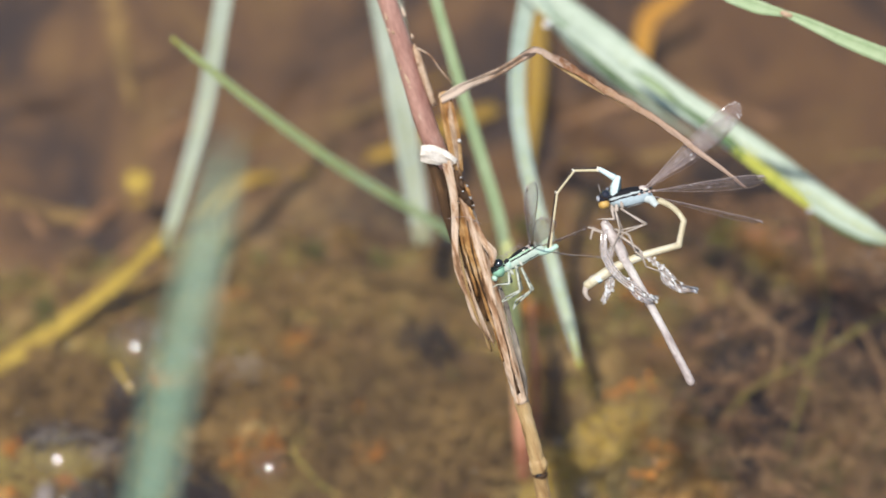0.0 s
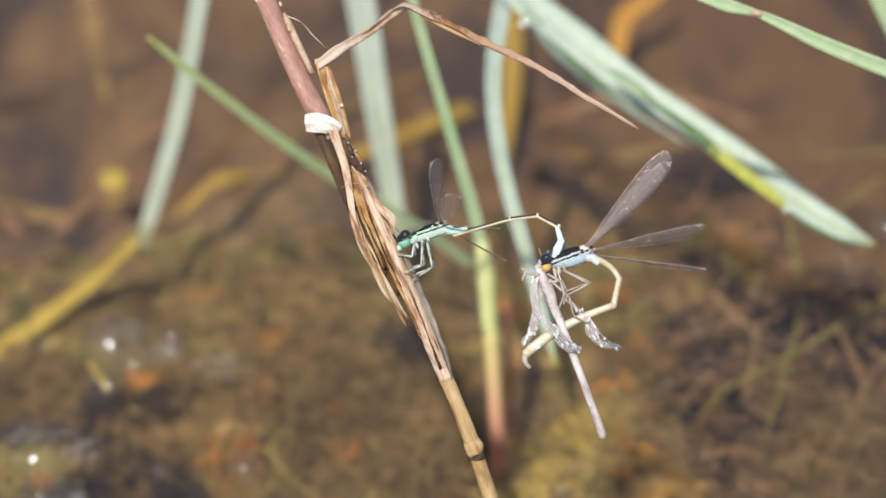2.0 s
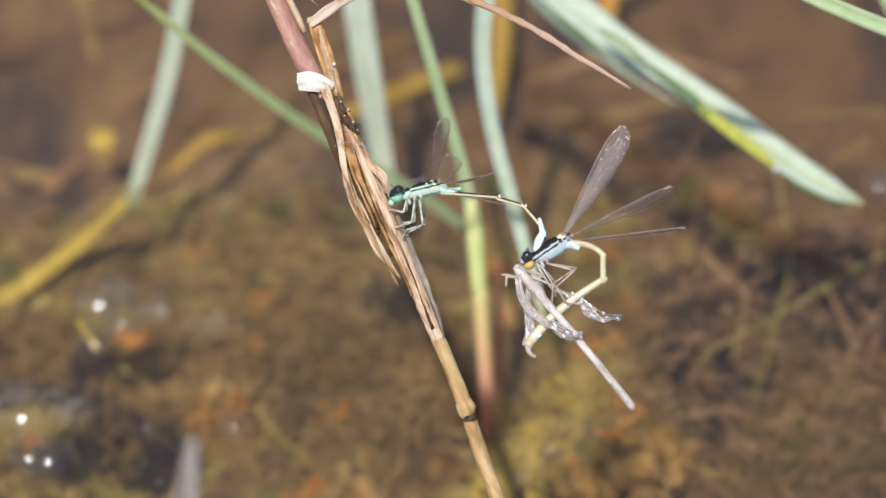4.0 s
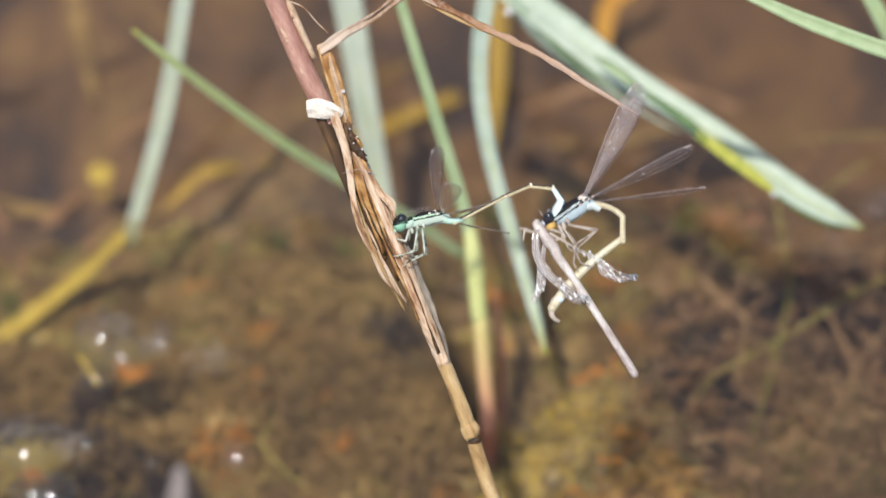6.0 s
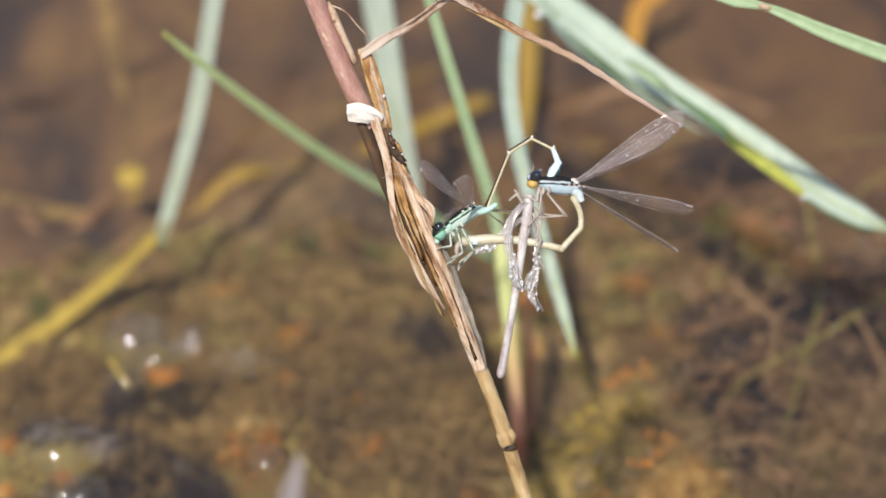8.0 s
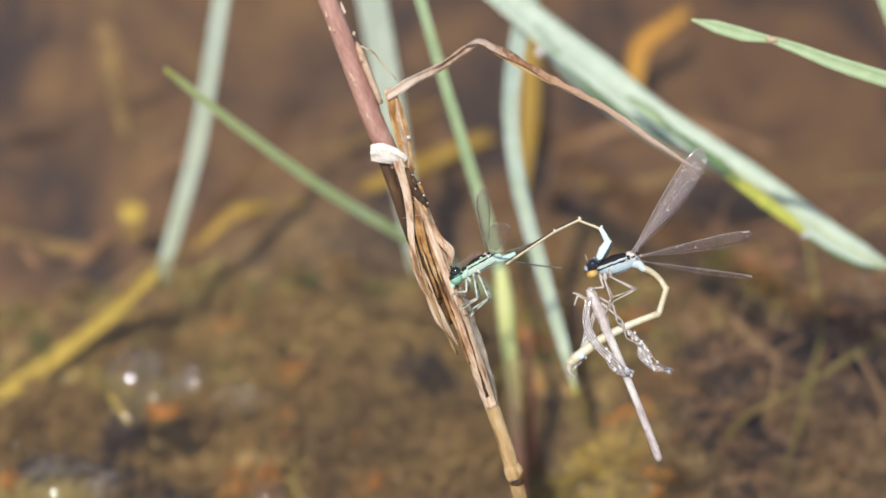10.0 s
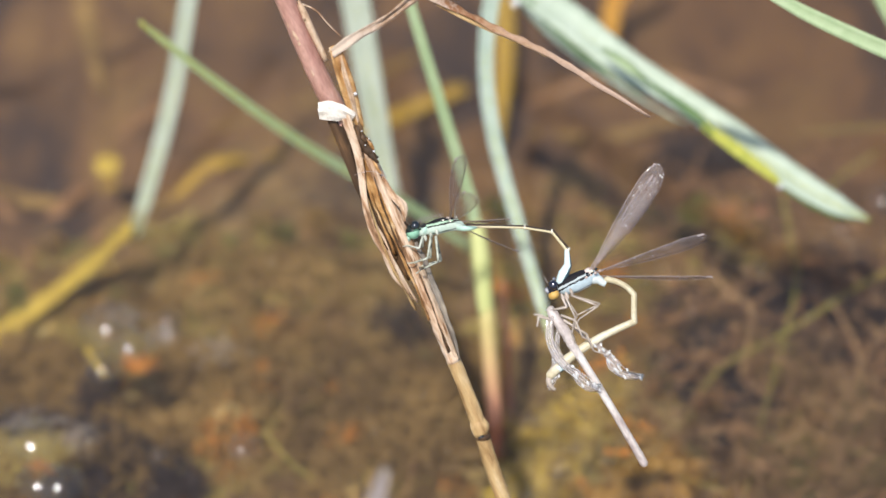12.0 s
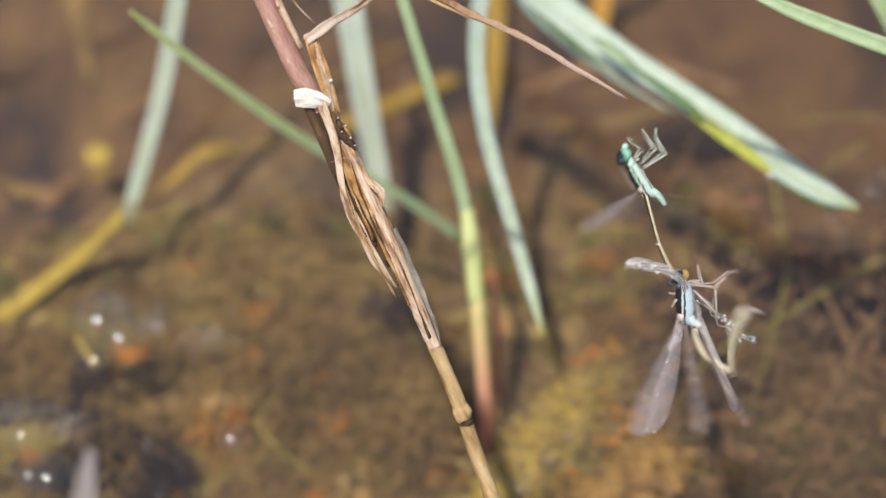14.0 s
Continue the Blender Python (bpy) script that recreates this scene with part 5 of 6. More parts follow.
def male_damselfly():
    ob = holder("male_damselfly", "green and black male damselfly clasping the reed", "damselfly", "damselflies")
    hd = part("head", ball((-3.4, -0.4, 0.0), (1.25, 1.35, 1.9), seg=18), MALE_FACE, ob, "green face with black crown")
    for s in (-1, 1):
        part("eye", ball((-2.8, 0.4, 0.0)[:2] + (s * 1.55,), (0.85, 0.85, 0.75), seg=16), EYE_GREEN, hd, "glossy dark eye, green below")
        part("antenna", tube([(-3.5, 1.0, 0.0)[:2] + (s * 0.4,), (-4.0, 2.0, 0.0)[:2] + (s * 0.7,)], [0.07, 0.03], 4, 5), EYE, hd)
    part("mouth", ball((-4.6, -1.3, 0.0), (0.55, 0.6, 0.8), seg=10), MALE_BASE, hd)
    part("neck", tube([(-3.0, -0.6, 0.0), (-1.5, -0.9, 0.0)], [0.7, 0.9], 4, 10), MALE_THORAX, ob)
    part("thorax", tube([(-2.0, -0.9, 0.0), (-1.0, -0.8, 0.0), (0.8, -0.7, 0.0), (2.5, -0.8, 0.0), (4.1, -1.3, 0.0), (4.9, -1.9, 0.0)], [0.55, 1.0, 1.3, 1.25, 0.95, 0.6], 20, 18, 0.85), MALE_THORAX, ob, "green thorax with black stripes")
    rng = random.Random(5)
    bm = bmesh.new()
    for _ in range(240):
        x = rng.uniform(-3.0, 2.4)
        q = Vector((x, 1.05 + rng.uniform(-0.5, 0.2) - 0.05 * x * x, rng.uniform(-1.0, 1.0)))
        tube([q, q + Vector((rng.uniform(-0.3, 0.1), rng.uniform(0.3, 0.6), rng.uniform(-0.2, 0.2)))], [0.014, 0.007], 0, 3, bm=bm)
    tagged(part("fuzz", bm, VEIN, ob), kind="stuff")
    part("abdomen_base", tube([(3.9, -1.3, 0.0), (4.8, -2.0, 0.0), (5.9, -2.3, 0.0), (7.3, -2.4, 0.0)], [0.85, 0.58, 0.52, 0.34], 12, 12), MALE_BASE, ob)
    part("wing_hinge", ball((2.9, -0.1, 0.0), (0.8, 0.55, 0.9), seg=12), AMBER, ob)
    for k in range(7):
        part("wing_joint", ball(tuple(Vector((3.1, -0.2, 0.7)) + Vector((0.38 * (k - 3), 0.25 * (-1) ** k, 0.25 * (k % 3)))), (0.26, 0.2, 0.24), seg=8), (RING, MALE_THORAX, EYE)[k % 3], ob)
    for x, y in ((765, 429), (776, 426), (787, 422)):
        part("leg_base", ball(((-0.6, -1.8, 0.0)[0] + (x - 776) * 0.095, (-0.6, -1.8, 0.0)[1] - (y - 426) * 0.06, 0.95), (0.28, 0.6, 0.3), seg=10), LEG_GREEN, ob)
    part("collar", tube([(-2.0, -0.5, 0.0), (-1.5, -0.6, 0.0), (-1.0, -0.8, 0.0)], [0.75, 1.1, 0.8], 6, 14, rough=0.2), MALE_BASE, ob, "dark and green collar")
    raised = [wing(ob, (3.1, -0.1, 0.8), (0.12, 1.0, 1.24), (-0.72, -0.5, 0.4), 16.5, 3.6, 6, 11),
              wing(ob, (3.7, -0.6, 0.8), (0.2, 0.42, 1.3), (-1, 0.3, 0.1), 15.5, 3.6, 4, 12)]
    spread = [wing(ob, (4.5, -0.8, -0.8), (0.91, -0.42, -1.68), (0.0, 0.10, 1.0), 16.5, 3.4, 3, 13),
              wing(ob, (5.0, -2.1, -0.4), (0.64, -0.77, -1.2), (0.0, 0.08, 1.0), 15.5, 3.2, 3, 14)]
    for s, k in ((1, 0.0), (-1, 5.0)):
        leg(ob, [(-2.0, -1.6, 1.0)[:2] + (s * 0.9,), ((-3.1, -3.4, 1.0)[0] + k * 0.12, (-3.1, -3.4, 1.0)[1], s * 1.9), ((-4.9, -2.4, 1.0)[0] - k * 0.1, (-4.9, -2.4, 1.0)[1], s * 1.0), ((-5.7, -2.4, 1.0)[0], (-5.7, -2.4, 1.0)[1], s * 0.7)], 0.17, LEG_GREEN)
        leg(ob, [(-0.6, -1.8, 1.0)[:2] + (s * 1.0,), ((-2.2, -5.4, 1.0)[0] + k * 0.1, (-2.2, -5.4, 1.0)[1], s * 2.3), ((-4.6, -5.5, 1.0)[0], (-4.6, -5.5, 1.0)[1] + k * 0.1, s * 1.2), ((-5.8, -5.3, 1.0)[0], (-5.8, -5.3, 1.0)[1], s * 0.9)], 0.19, LEG_GREEN)
        leg(ob, [(0.1, -2.2, 1.0)[:2] + (s * 1.1,), ((-0.6, -6.4, 1.0)[0] + k * 0.1, (-0.6, -6.4, 1.0)[1], s * 2.6), ((-3.6, -6.9, 1.0)[0], (-3.6, -6.9, 1.0)[1] + k * 0.1, s * 1.4), ((-4.8, -7.4, 1.0)[0], (-4.8, -7.4, 1.0)[1], s * 1.0)], 0.19, LEG_GREEN)
    segs = [segment(ob, 9.6, [0.44, 0.32, 0.31, 0.33], MALE_ABD), segment(ob, 4.7, [0.36, 0.33, 0.35], MALE_ABD), segment(ob, 4.0, [0.36, 0.38, 0.43], MALE_ABD),
            segment(ob, 2.6, [0.36, 0.50, 0.64], BLUE_TIP, ring=False, label="blue tail segment"), segment(ob, 2.9, [0.62, 0.95, 0.70], BLUE_TIP, ring=False, label="blue tail segment")]
    for s in (-1, 1):
        part("clasper", tube([(2.6, 0.2 * s, 0.3 * s), (3.3, 0.3 * s, 0.45 * s), (3.8, -0.1, 0.3 * s)], [0.22, 0.18, 0.08], 6, 7), EYE, segs[4])
    return ob, segs, raised, spread


def female_damselfly():
    ob = holder("female_damselfly", "pale blue and black female damselfly with curled abdomen", "damselfly", "damselflies")
    hd = part("head", ball((-3.3, 0.1, 0.0), (1.05, 1.1, 1.6), seg=18), FEM_FACE, ob, "orange face with black crown")
    for s in (-1, 1):
        part("eye", ball((-2.8, 0.7, 0.0)[:2] + (s * 1.35,), (0.85, 0.85, 0.78), seg=16), EYE_AMBER, hd, "glossy dark eye, amber below")
        part("antenna", tube([(-3.5, 1.4, 0.0)[:2] + (s * 0.5,), (-3.5, 2.7, 0.0)[:2] + (s * 0.8,)], [0.07, 0.03], 4, 5), LEG_PALE, hd)
    part("cheek", ball((-4.1, 0.3, 0.7), (0.4, 0.6, 0.6), seg=10), PALE_GREY, hd, "greyish cheek")
    for x, y in ((1010, 417), (1016, 414), (1005, 421)):
        part("crown_bump", ball(((-2.8, 1.3, 0.0)[0] + (x - 1010) * 0.095, (-2.8, 1.3, 0.0)[1] - (y - 417) * 0.095, 0.9), (0.35, 0.3, 0.3), seg=8), PALE_GREY, hd)
    part("mouth", ball((-3.4, -0.8, 0.7), (1.0, 0.8, 1.1), seg=14), FACE_AMBER, hd, "amber lower face")
    part("neck", tube([(-2.8, 0.0, 0.0), (-1.4, -0.4, 0.0)], [0.7, 1.0], 4, 10), FEM_THORAX, ob)
    part("thorax", tube([(-2.3, -0.3, 0.0), (-1.3, -0.5, 0.0), (0.5, -0.6, 0.0), (2.4, -0.7, 0.0), (3.8, -1.0, 0.0), (4.4, -1.9, 0.0)], [0.7, 1.3, 1.68, 1.6, 1.2, 0.7], 20, 18, 0.85), FEM_THORAX, ob, "pale blue thorax with black stripes")
    part("abdomen_base", tube([(3.7, -1.2, 0.0), (4.5, -1.9, 0.0), (4.8, -2.5, 0.0), (5.2, -3.1, 0.0)], [1.0, 0.76, 0.62, 0.5], 12, 12), FEM_BASE, ob, "bluish abdomen base")
    part("wing_hinge", ball((3.5, 0.1, 0.0), (1.0, 0.7, 1.1), seg=12), AMBER, ob)
    for k in range(8):
        part("wing_joint", ball(tuple(Vector((3.8, -0.3, 0.9)) + Vector((0.42 * (k - 3.5), 0.28 * (-1) ** k, 0.3 * (k % 3)))), (0.3, 0.24, 0.26), seg=8), (RING, AMBER, EYE, AMBER)[k % 4], ob)
    for x, y in ((1032, 437), (1040, 438), (1050, 434)):
        part("leg_base", ball(((-1.5, -1.8, 0.0)[0] + (x - 1040) * 0.095, (-1.5, -1.8, 0.0)[1] - (y - 437) * 0.06, 1.2), (0.3, 0.7, 0.3), seg=10), LEG_PALE, ob)
    fore = wing(ob, (3.6, 0.1, 0.8), (0.92, 0.39, 0.10), (-0.45, 0.9, 0.45), 21.5, 4.4, 40, 21)
    wing(ob, (3.9, -0.4, 0.5), (1.0, -0.13, 0.25), (0.15, 0.55, 1.0), 20.5, 4.2, 8, 22)
    wing(ob, (4.0, -0.9, -0.5), (0.90, -0.46, -0.15), (0.12, 0.16, 1.0), 20.5, 4.2, 3, 23)
    rear = wing(ob, (3.8, -0.3, -0.8), (0.92, 0.35, -0.35), (-0.4, 0.75, 0.8), 21.0, 4.2, 12, 24)
    for s, k in ((1, 0.0), (-1, 6.0)):
        leg(ob, [(-0.9, -2.1, 1.0)[:2] + (s * 1.2,), ((2.4, -5.7, 1.0)[0] + k * 0.1, (2.4, -5.7, 1.0)[1], s * 2.4), ((-1.6, -6.3, 1.0)[0], (-1.6, -6.3, 1.0)[1] + k * 0.1, s * 2.0), ((-2.7, -7.7, 1.0)[0], (-2.7, -7.7, 1.0)[1], s * 1.5)], 0.16, LEG_PALE)
        leg(ob, [(-1.8, -1.7, 1.0)[:2] + (s * 1.1,), ((-1.9, -5.7, 1.0)[0] + k * 0.1, (-1.9, -5.7, 1.0)[1], s * 2.2), ((-3.7, -8.1, 1.0)[0], (-3.7, -8.1, 1.0)[1], s * 1.8), ((-3.8, -9.7, 1.0)[0], (-3.8, -9.7, 1.0)[1], s * 1.2)], 0.16, LEG_PALE)
        leg(ob, [(-2.4, -1.6, 1.0)[:2] + (s * 1.0,), ((-2.4, -3.6, 1.0)[0] + k * 0.08, (-2.4, -3.6, 1.0)[1], s * 1.8), ((-4.3, -3.1, 1.0)[0], (-4.3, -3.1, 1.0)[1], s * 1.2), ((-5.1, -3.0, 1.0)[0], (-5.1, -3.0, 1.0)[1], s * 0.9)], 0.18, LEG_PALE)
    segs = [segment(ob, 5.2, [0.52, 0.48, 0.48, 0.50], FEM_ABD, ring=False, sag=-0.5, label="cream abdomen segment"), segment(ob, 4.1, [0.50, 0.50, 0.53], FEM_ABD, ring=False, label="cream abdomen segment"),
            segment(ob, 16.6, [0.58, 0.62, 0.75, 0.88, 0.78], FEM_ABD, ring=False, label="cream abdomen segment", sag=0.8)]
    part("blue_patch", tube([(14.2, -0.30, 0.05), (15.0, -0.2, 0.05)], [0.86, 0.83], 4, 12, 1.0), BLUE_TIP, segs[2], "small blue patch")
    part("tail_tip", tube([(16.2, 0, 0), (17.3, 0.5, 0), (17.6, 1.5, 0), (17.3, 2.5, 0)], [0.7, 0.5, 0.4, 0.25], 10, 10), LEG_PALE, segs[2])
    part("ovipositor", tube([(14.2, -0.8, 0), (15.6, -0.9, 0), (16.6, -0.4, 0)], [0.3, 0.35, 0.12], 8, 8), LEG_PALE, segs[2])
    return ob, segs, (fore, rear)


def crumpled_wing(parent, pts, widths, seed, name="crumpled_wing"):
    """A soft wing that never opened: pleated film with wet folds."""
    rng = random.Random(seed)
    ob = part(name, ribbon(pts, widths, (0.1, 0.2, 1), 36, 0.12, 0.5, 1.2, 0.9), SOFT_WING, parent, "crumpled wet wing")
    line = curve(pts, 18)
    wid = along(widths, 18)
    bm = bmesh.new()
    for k in range(4):
        tube([q + Vector((0, (k - 1.5) * 0.28 * wid[i], rng.uniform(0.0, 0.6))) for i, q in enumerate(line)], [0.05, 0.035, 0.05, 0.03], 0, 5, bm=bm)
    part("fold", bm, PALE_BODY, ob)
    bm = bmesh.new()
    # Stretched white drops stand for the streaks of glint on the wet film.
    for _ in range(44):
        i = min(18, max(3, int(rng.choice((rng.gauss(10, 1.2), rng.gauss(15, 1.4), rng.uniform(4, 19))))))
        r = rng.choice((0.07, 0.09, 0.12, 0.16, 0.22, 0.34))
        ball(line[i] + Vector((rng.uniform(-0.5, 0.5), rng.uniform(-0.5, 0.5) * wid[i], 0.5)), (r * rng.uniform(0.9, 1.7), r * 0.75, r * 0.7), bm, 8)
    tagged(part("wet_dew", bm, GLINT_DROP, ob, "wet drops with glints put in as white"), kind="stuff")
    return ob


def pale_damselfly():
    ob = holder("pale_damselfly", "pale soft damselfly with crumpled wet wings, held head up", "damselfly", "damselflies")
    hd = part("head", ball((0.9, 0.1, 0.4), (0.55, 0.65, 0.75), seg=16), PALE_BODY, ob)
    for s in (-1, 1):
        part("eye", ball((0.9, 0.2, 0.4 + s * 0.85), (0.3, 0.35, 0.3), seg=12), PALE_BODY, hd)
    part("thorax", tube([(0.6, 0, 0.6), (2.2, 0, 0.6), (4.8, 0.2, 0.6), (6.8, 0.2, 0.6), (8.0, 0, 0.6)], [0.65, 0.9, 0.95, 0.85, 0.72], 18, 16, 0.9, rough=0.35), PALE_BODY, ob)
    part("abdomen", tube([(7.4, 0, 0.6), (12, 0.15, 0.6), (20, 0.2, 0.6), (28, 0.1, 0.6), (31, 0, 0.6), (31.8, 0, 0.6)], [0.8, 0.68, 0.62, 0.68, 0.72, 0.35], 40, 14, rough=0.06), PALE_BODY, ob)
    for x in (11, 15, 19, 23, 27, 29.5):
        part("ring", tube([(x - 0.15, 0.18, 0.6), (x, 0.18, 0.6), (x + 0.15, 0.18, 0.6)], [0.6, 0.72, 0.6], 0, 12), PALE_BODY, ob)
    for pts in ([(2.2, -1.0, 1.2), (0.9, -2.3, 1.8), (2.2, -3.4, 1.6)], [(2.6, 1.0, 1.2), (4.6, 2.6, 2.0), (7.6, 2.2, 1.8), (9, 3, 1.6)], [(3.6, 1.0, 1.2), (7.6, 3.0, 1.8), (10.6, 2.6, 1.6), (12.6, 4.4, 1.4)], [(2.4, -1.0, 0.2), (0.9, -1.9, 0.4), (0.2, -2.8, 0.3)], [(3.4, -1.0, 0.2), (6.0, -2.6, 0.0), (9.0, -2.2, 0.0)]):
        leg(ob, pts, 0.2, LEG_PALE)
    wa = crumpled_wing(ob, [(0, 0, 1.2), (3.7, -1.9, 1.7), (8.0, -1.6, 1.8), (11.0, -0.2, 1.8), (13.2, 0.9, 1.7), (14.4, 2.2, 1.5)], [1.1, 1.3, 1.5, 1.8, 1.7, 0.9], 31)
    wb = crumpled_wing(ob, [(0, 0, 0), (3.2, 1.2, 0), (6.9, 2.9, 0.2), (9.2, 3.2, 0.3), (11.3, 3.8, 0.3), (13.7, 6.3, 0.2)], [0.3, 0.4, 1.0, 2.0, 1.8, 1.1], 32)
    wc = crumpled_wing(ob, [(0, 0, 0), (3.6, -1.2, -0.6), (7.0, -1.8, -0.6), (9.4, -3.4, -0.6)], [0.6, 1.3, 1.6, 0.6], 33)
    return ob, wa, wb, wc


def near_leaves():
    a = holder("near_reed_blade", "pale green reed blade close in front", "reed leaf", "green reed leaves")
    part("blade", ribbon([(-330, 6, 0), (-150, 3, 0), (-45, 0.5, 0), (-20, 0, 0), (10, 0, 0), (26, -0.5, 0), (36, -1, 0)], [2.6, 3.0, 3.1, 3.0, 2.9, 2.4, 0.5], (0, 0.2, 1), 60, 0.35, 0.35, 0.2, 0.1), NEAR_BLADE, a)
    part("midrib", tube([(-330, 6, 0.3), (-150, 3, 0.3), (-45, 0.5, 0.3), (10, 0, 0.3), (30, -0.7, 0.2)], [0.35, 0.35, 0.3, 0.25, 0.1], 40, 6), MIDRIB, a, "deep green midrib")
    b = holder("low_reed_tip", "pale dry reed tip swaying low over the water", "reed leaf", "green reed leaves")
    part("blade", ribbon([(-220, 0, 0), (-100, 0, 0), (-40, 0, 0), (-10, 0, 0), (2, 0, 0), (8, 0.3, 0)], [5.2, 5.0, 4.4, 3.8, 3.0, 1.0], (0, 0.2, 1), 40, 0.3, 0.3, 0.2, 0.1), GREY_TIP, b)
    c = holder("green_leaf_tip", "narrow bright green leaf tip with a kink", "reed leaf", "green reed leaves")
    part("blade", ribbon([(-115, -98, -10), (-105, -45, -5), (-85, -10, 0), (-60, 0.5, 0), (-35, 1.6, 0), (-15, 1.2, 0), (-4, 0.2, 0), (0, 0, 0), (5, 0.4, 0), (10, 0.3, 0), (14.5, 0.2, 0)], [2.4, 2.6, 2.9, 3.0, 3.0, 2.7, 1.8, 1.2, 2.4, 2.2, 0.3], (0, 0.3, 1), 70, 0.35, 0.35, 0.3, 0.1), LEAF, c)
    part("kink", tube([(-1.2, 0, 0.3), (0, 0.05, 0.35), (1.0, 0, 0.3)], [0.3, 0.55, 0.3], 6, 8, 0.5), DRY_LEAF, c, "brown kink")
    return a, b, c


pond_growth()
scattered_tufts()
tangle()
drift()
weeds()
mounds()
fluff()
drowned_leaves()
sunken_stems()
bubble_fringe()
all_bubbles()
reeds()
reed = dry_reed()
male, male_tail, male_raised, male_spread = male_damselfly()
female, female_tail, female_fore = female_damselfly()
pale, wing_a, wing_b, wing_c = pale_damselfly()
near_blade, low_tip, leaf_tip = near_leaves()


# ---- what moves ----
def flat(rows, depth=0.0):
    """Poses in the subject's plane: seconds, x, y in millimetres, turn in degrees."""
    return [(t, SUB @ Matrix.Translation((u * MM, v * MM, depth * MM)) @ pose(0, 0, 0, 0, 0, a) @ pose(0, 0, 0, *roll)) for t, u, v, a, *roll in rows]


def inner(rows):
    """Poses of a part on its thing: seconds, x, y in millimetres, turn in the plane, lean out of it."""
    return [(t, pose(x * MM, y * MM, 0, 0, 0, a) @ pose(0, 0, 0, 0, lean[0] if lean else 0, 0)) for t, x, y, a, *lean in rows]


def about(root, rows):
    """Turns of a wing in the plane about its root: seconds, degrees."""
    x, y = root[0] * MM, root[1] * MM
    return [(t, pose(x, y, 0, 0, 0, a) @ pose(-x, -y, 0)) for t, a in rows]


def leaning(rows):
    """As flat(), with the lean of the stem's top to the viewer, about the place where the insect sits."""
    out = []
    for t, u, v, a, lean in rows:
        back = -40 * math.sin(radians(lean))
        out.append((t, SUB @ Matrix.Translation((u * MM, v * MM, back * MM)) @ pose(0, 0, 0, 0, 0, a) @ pose(0, 0, 0, 0, -lean, 0)))
    return out


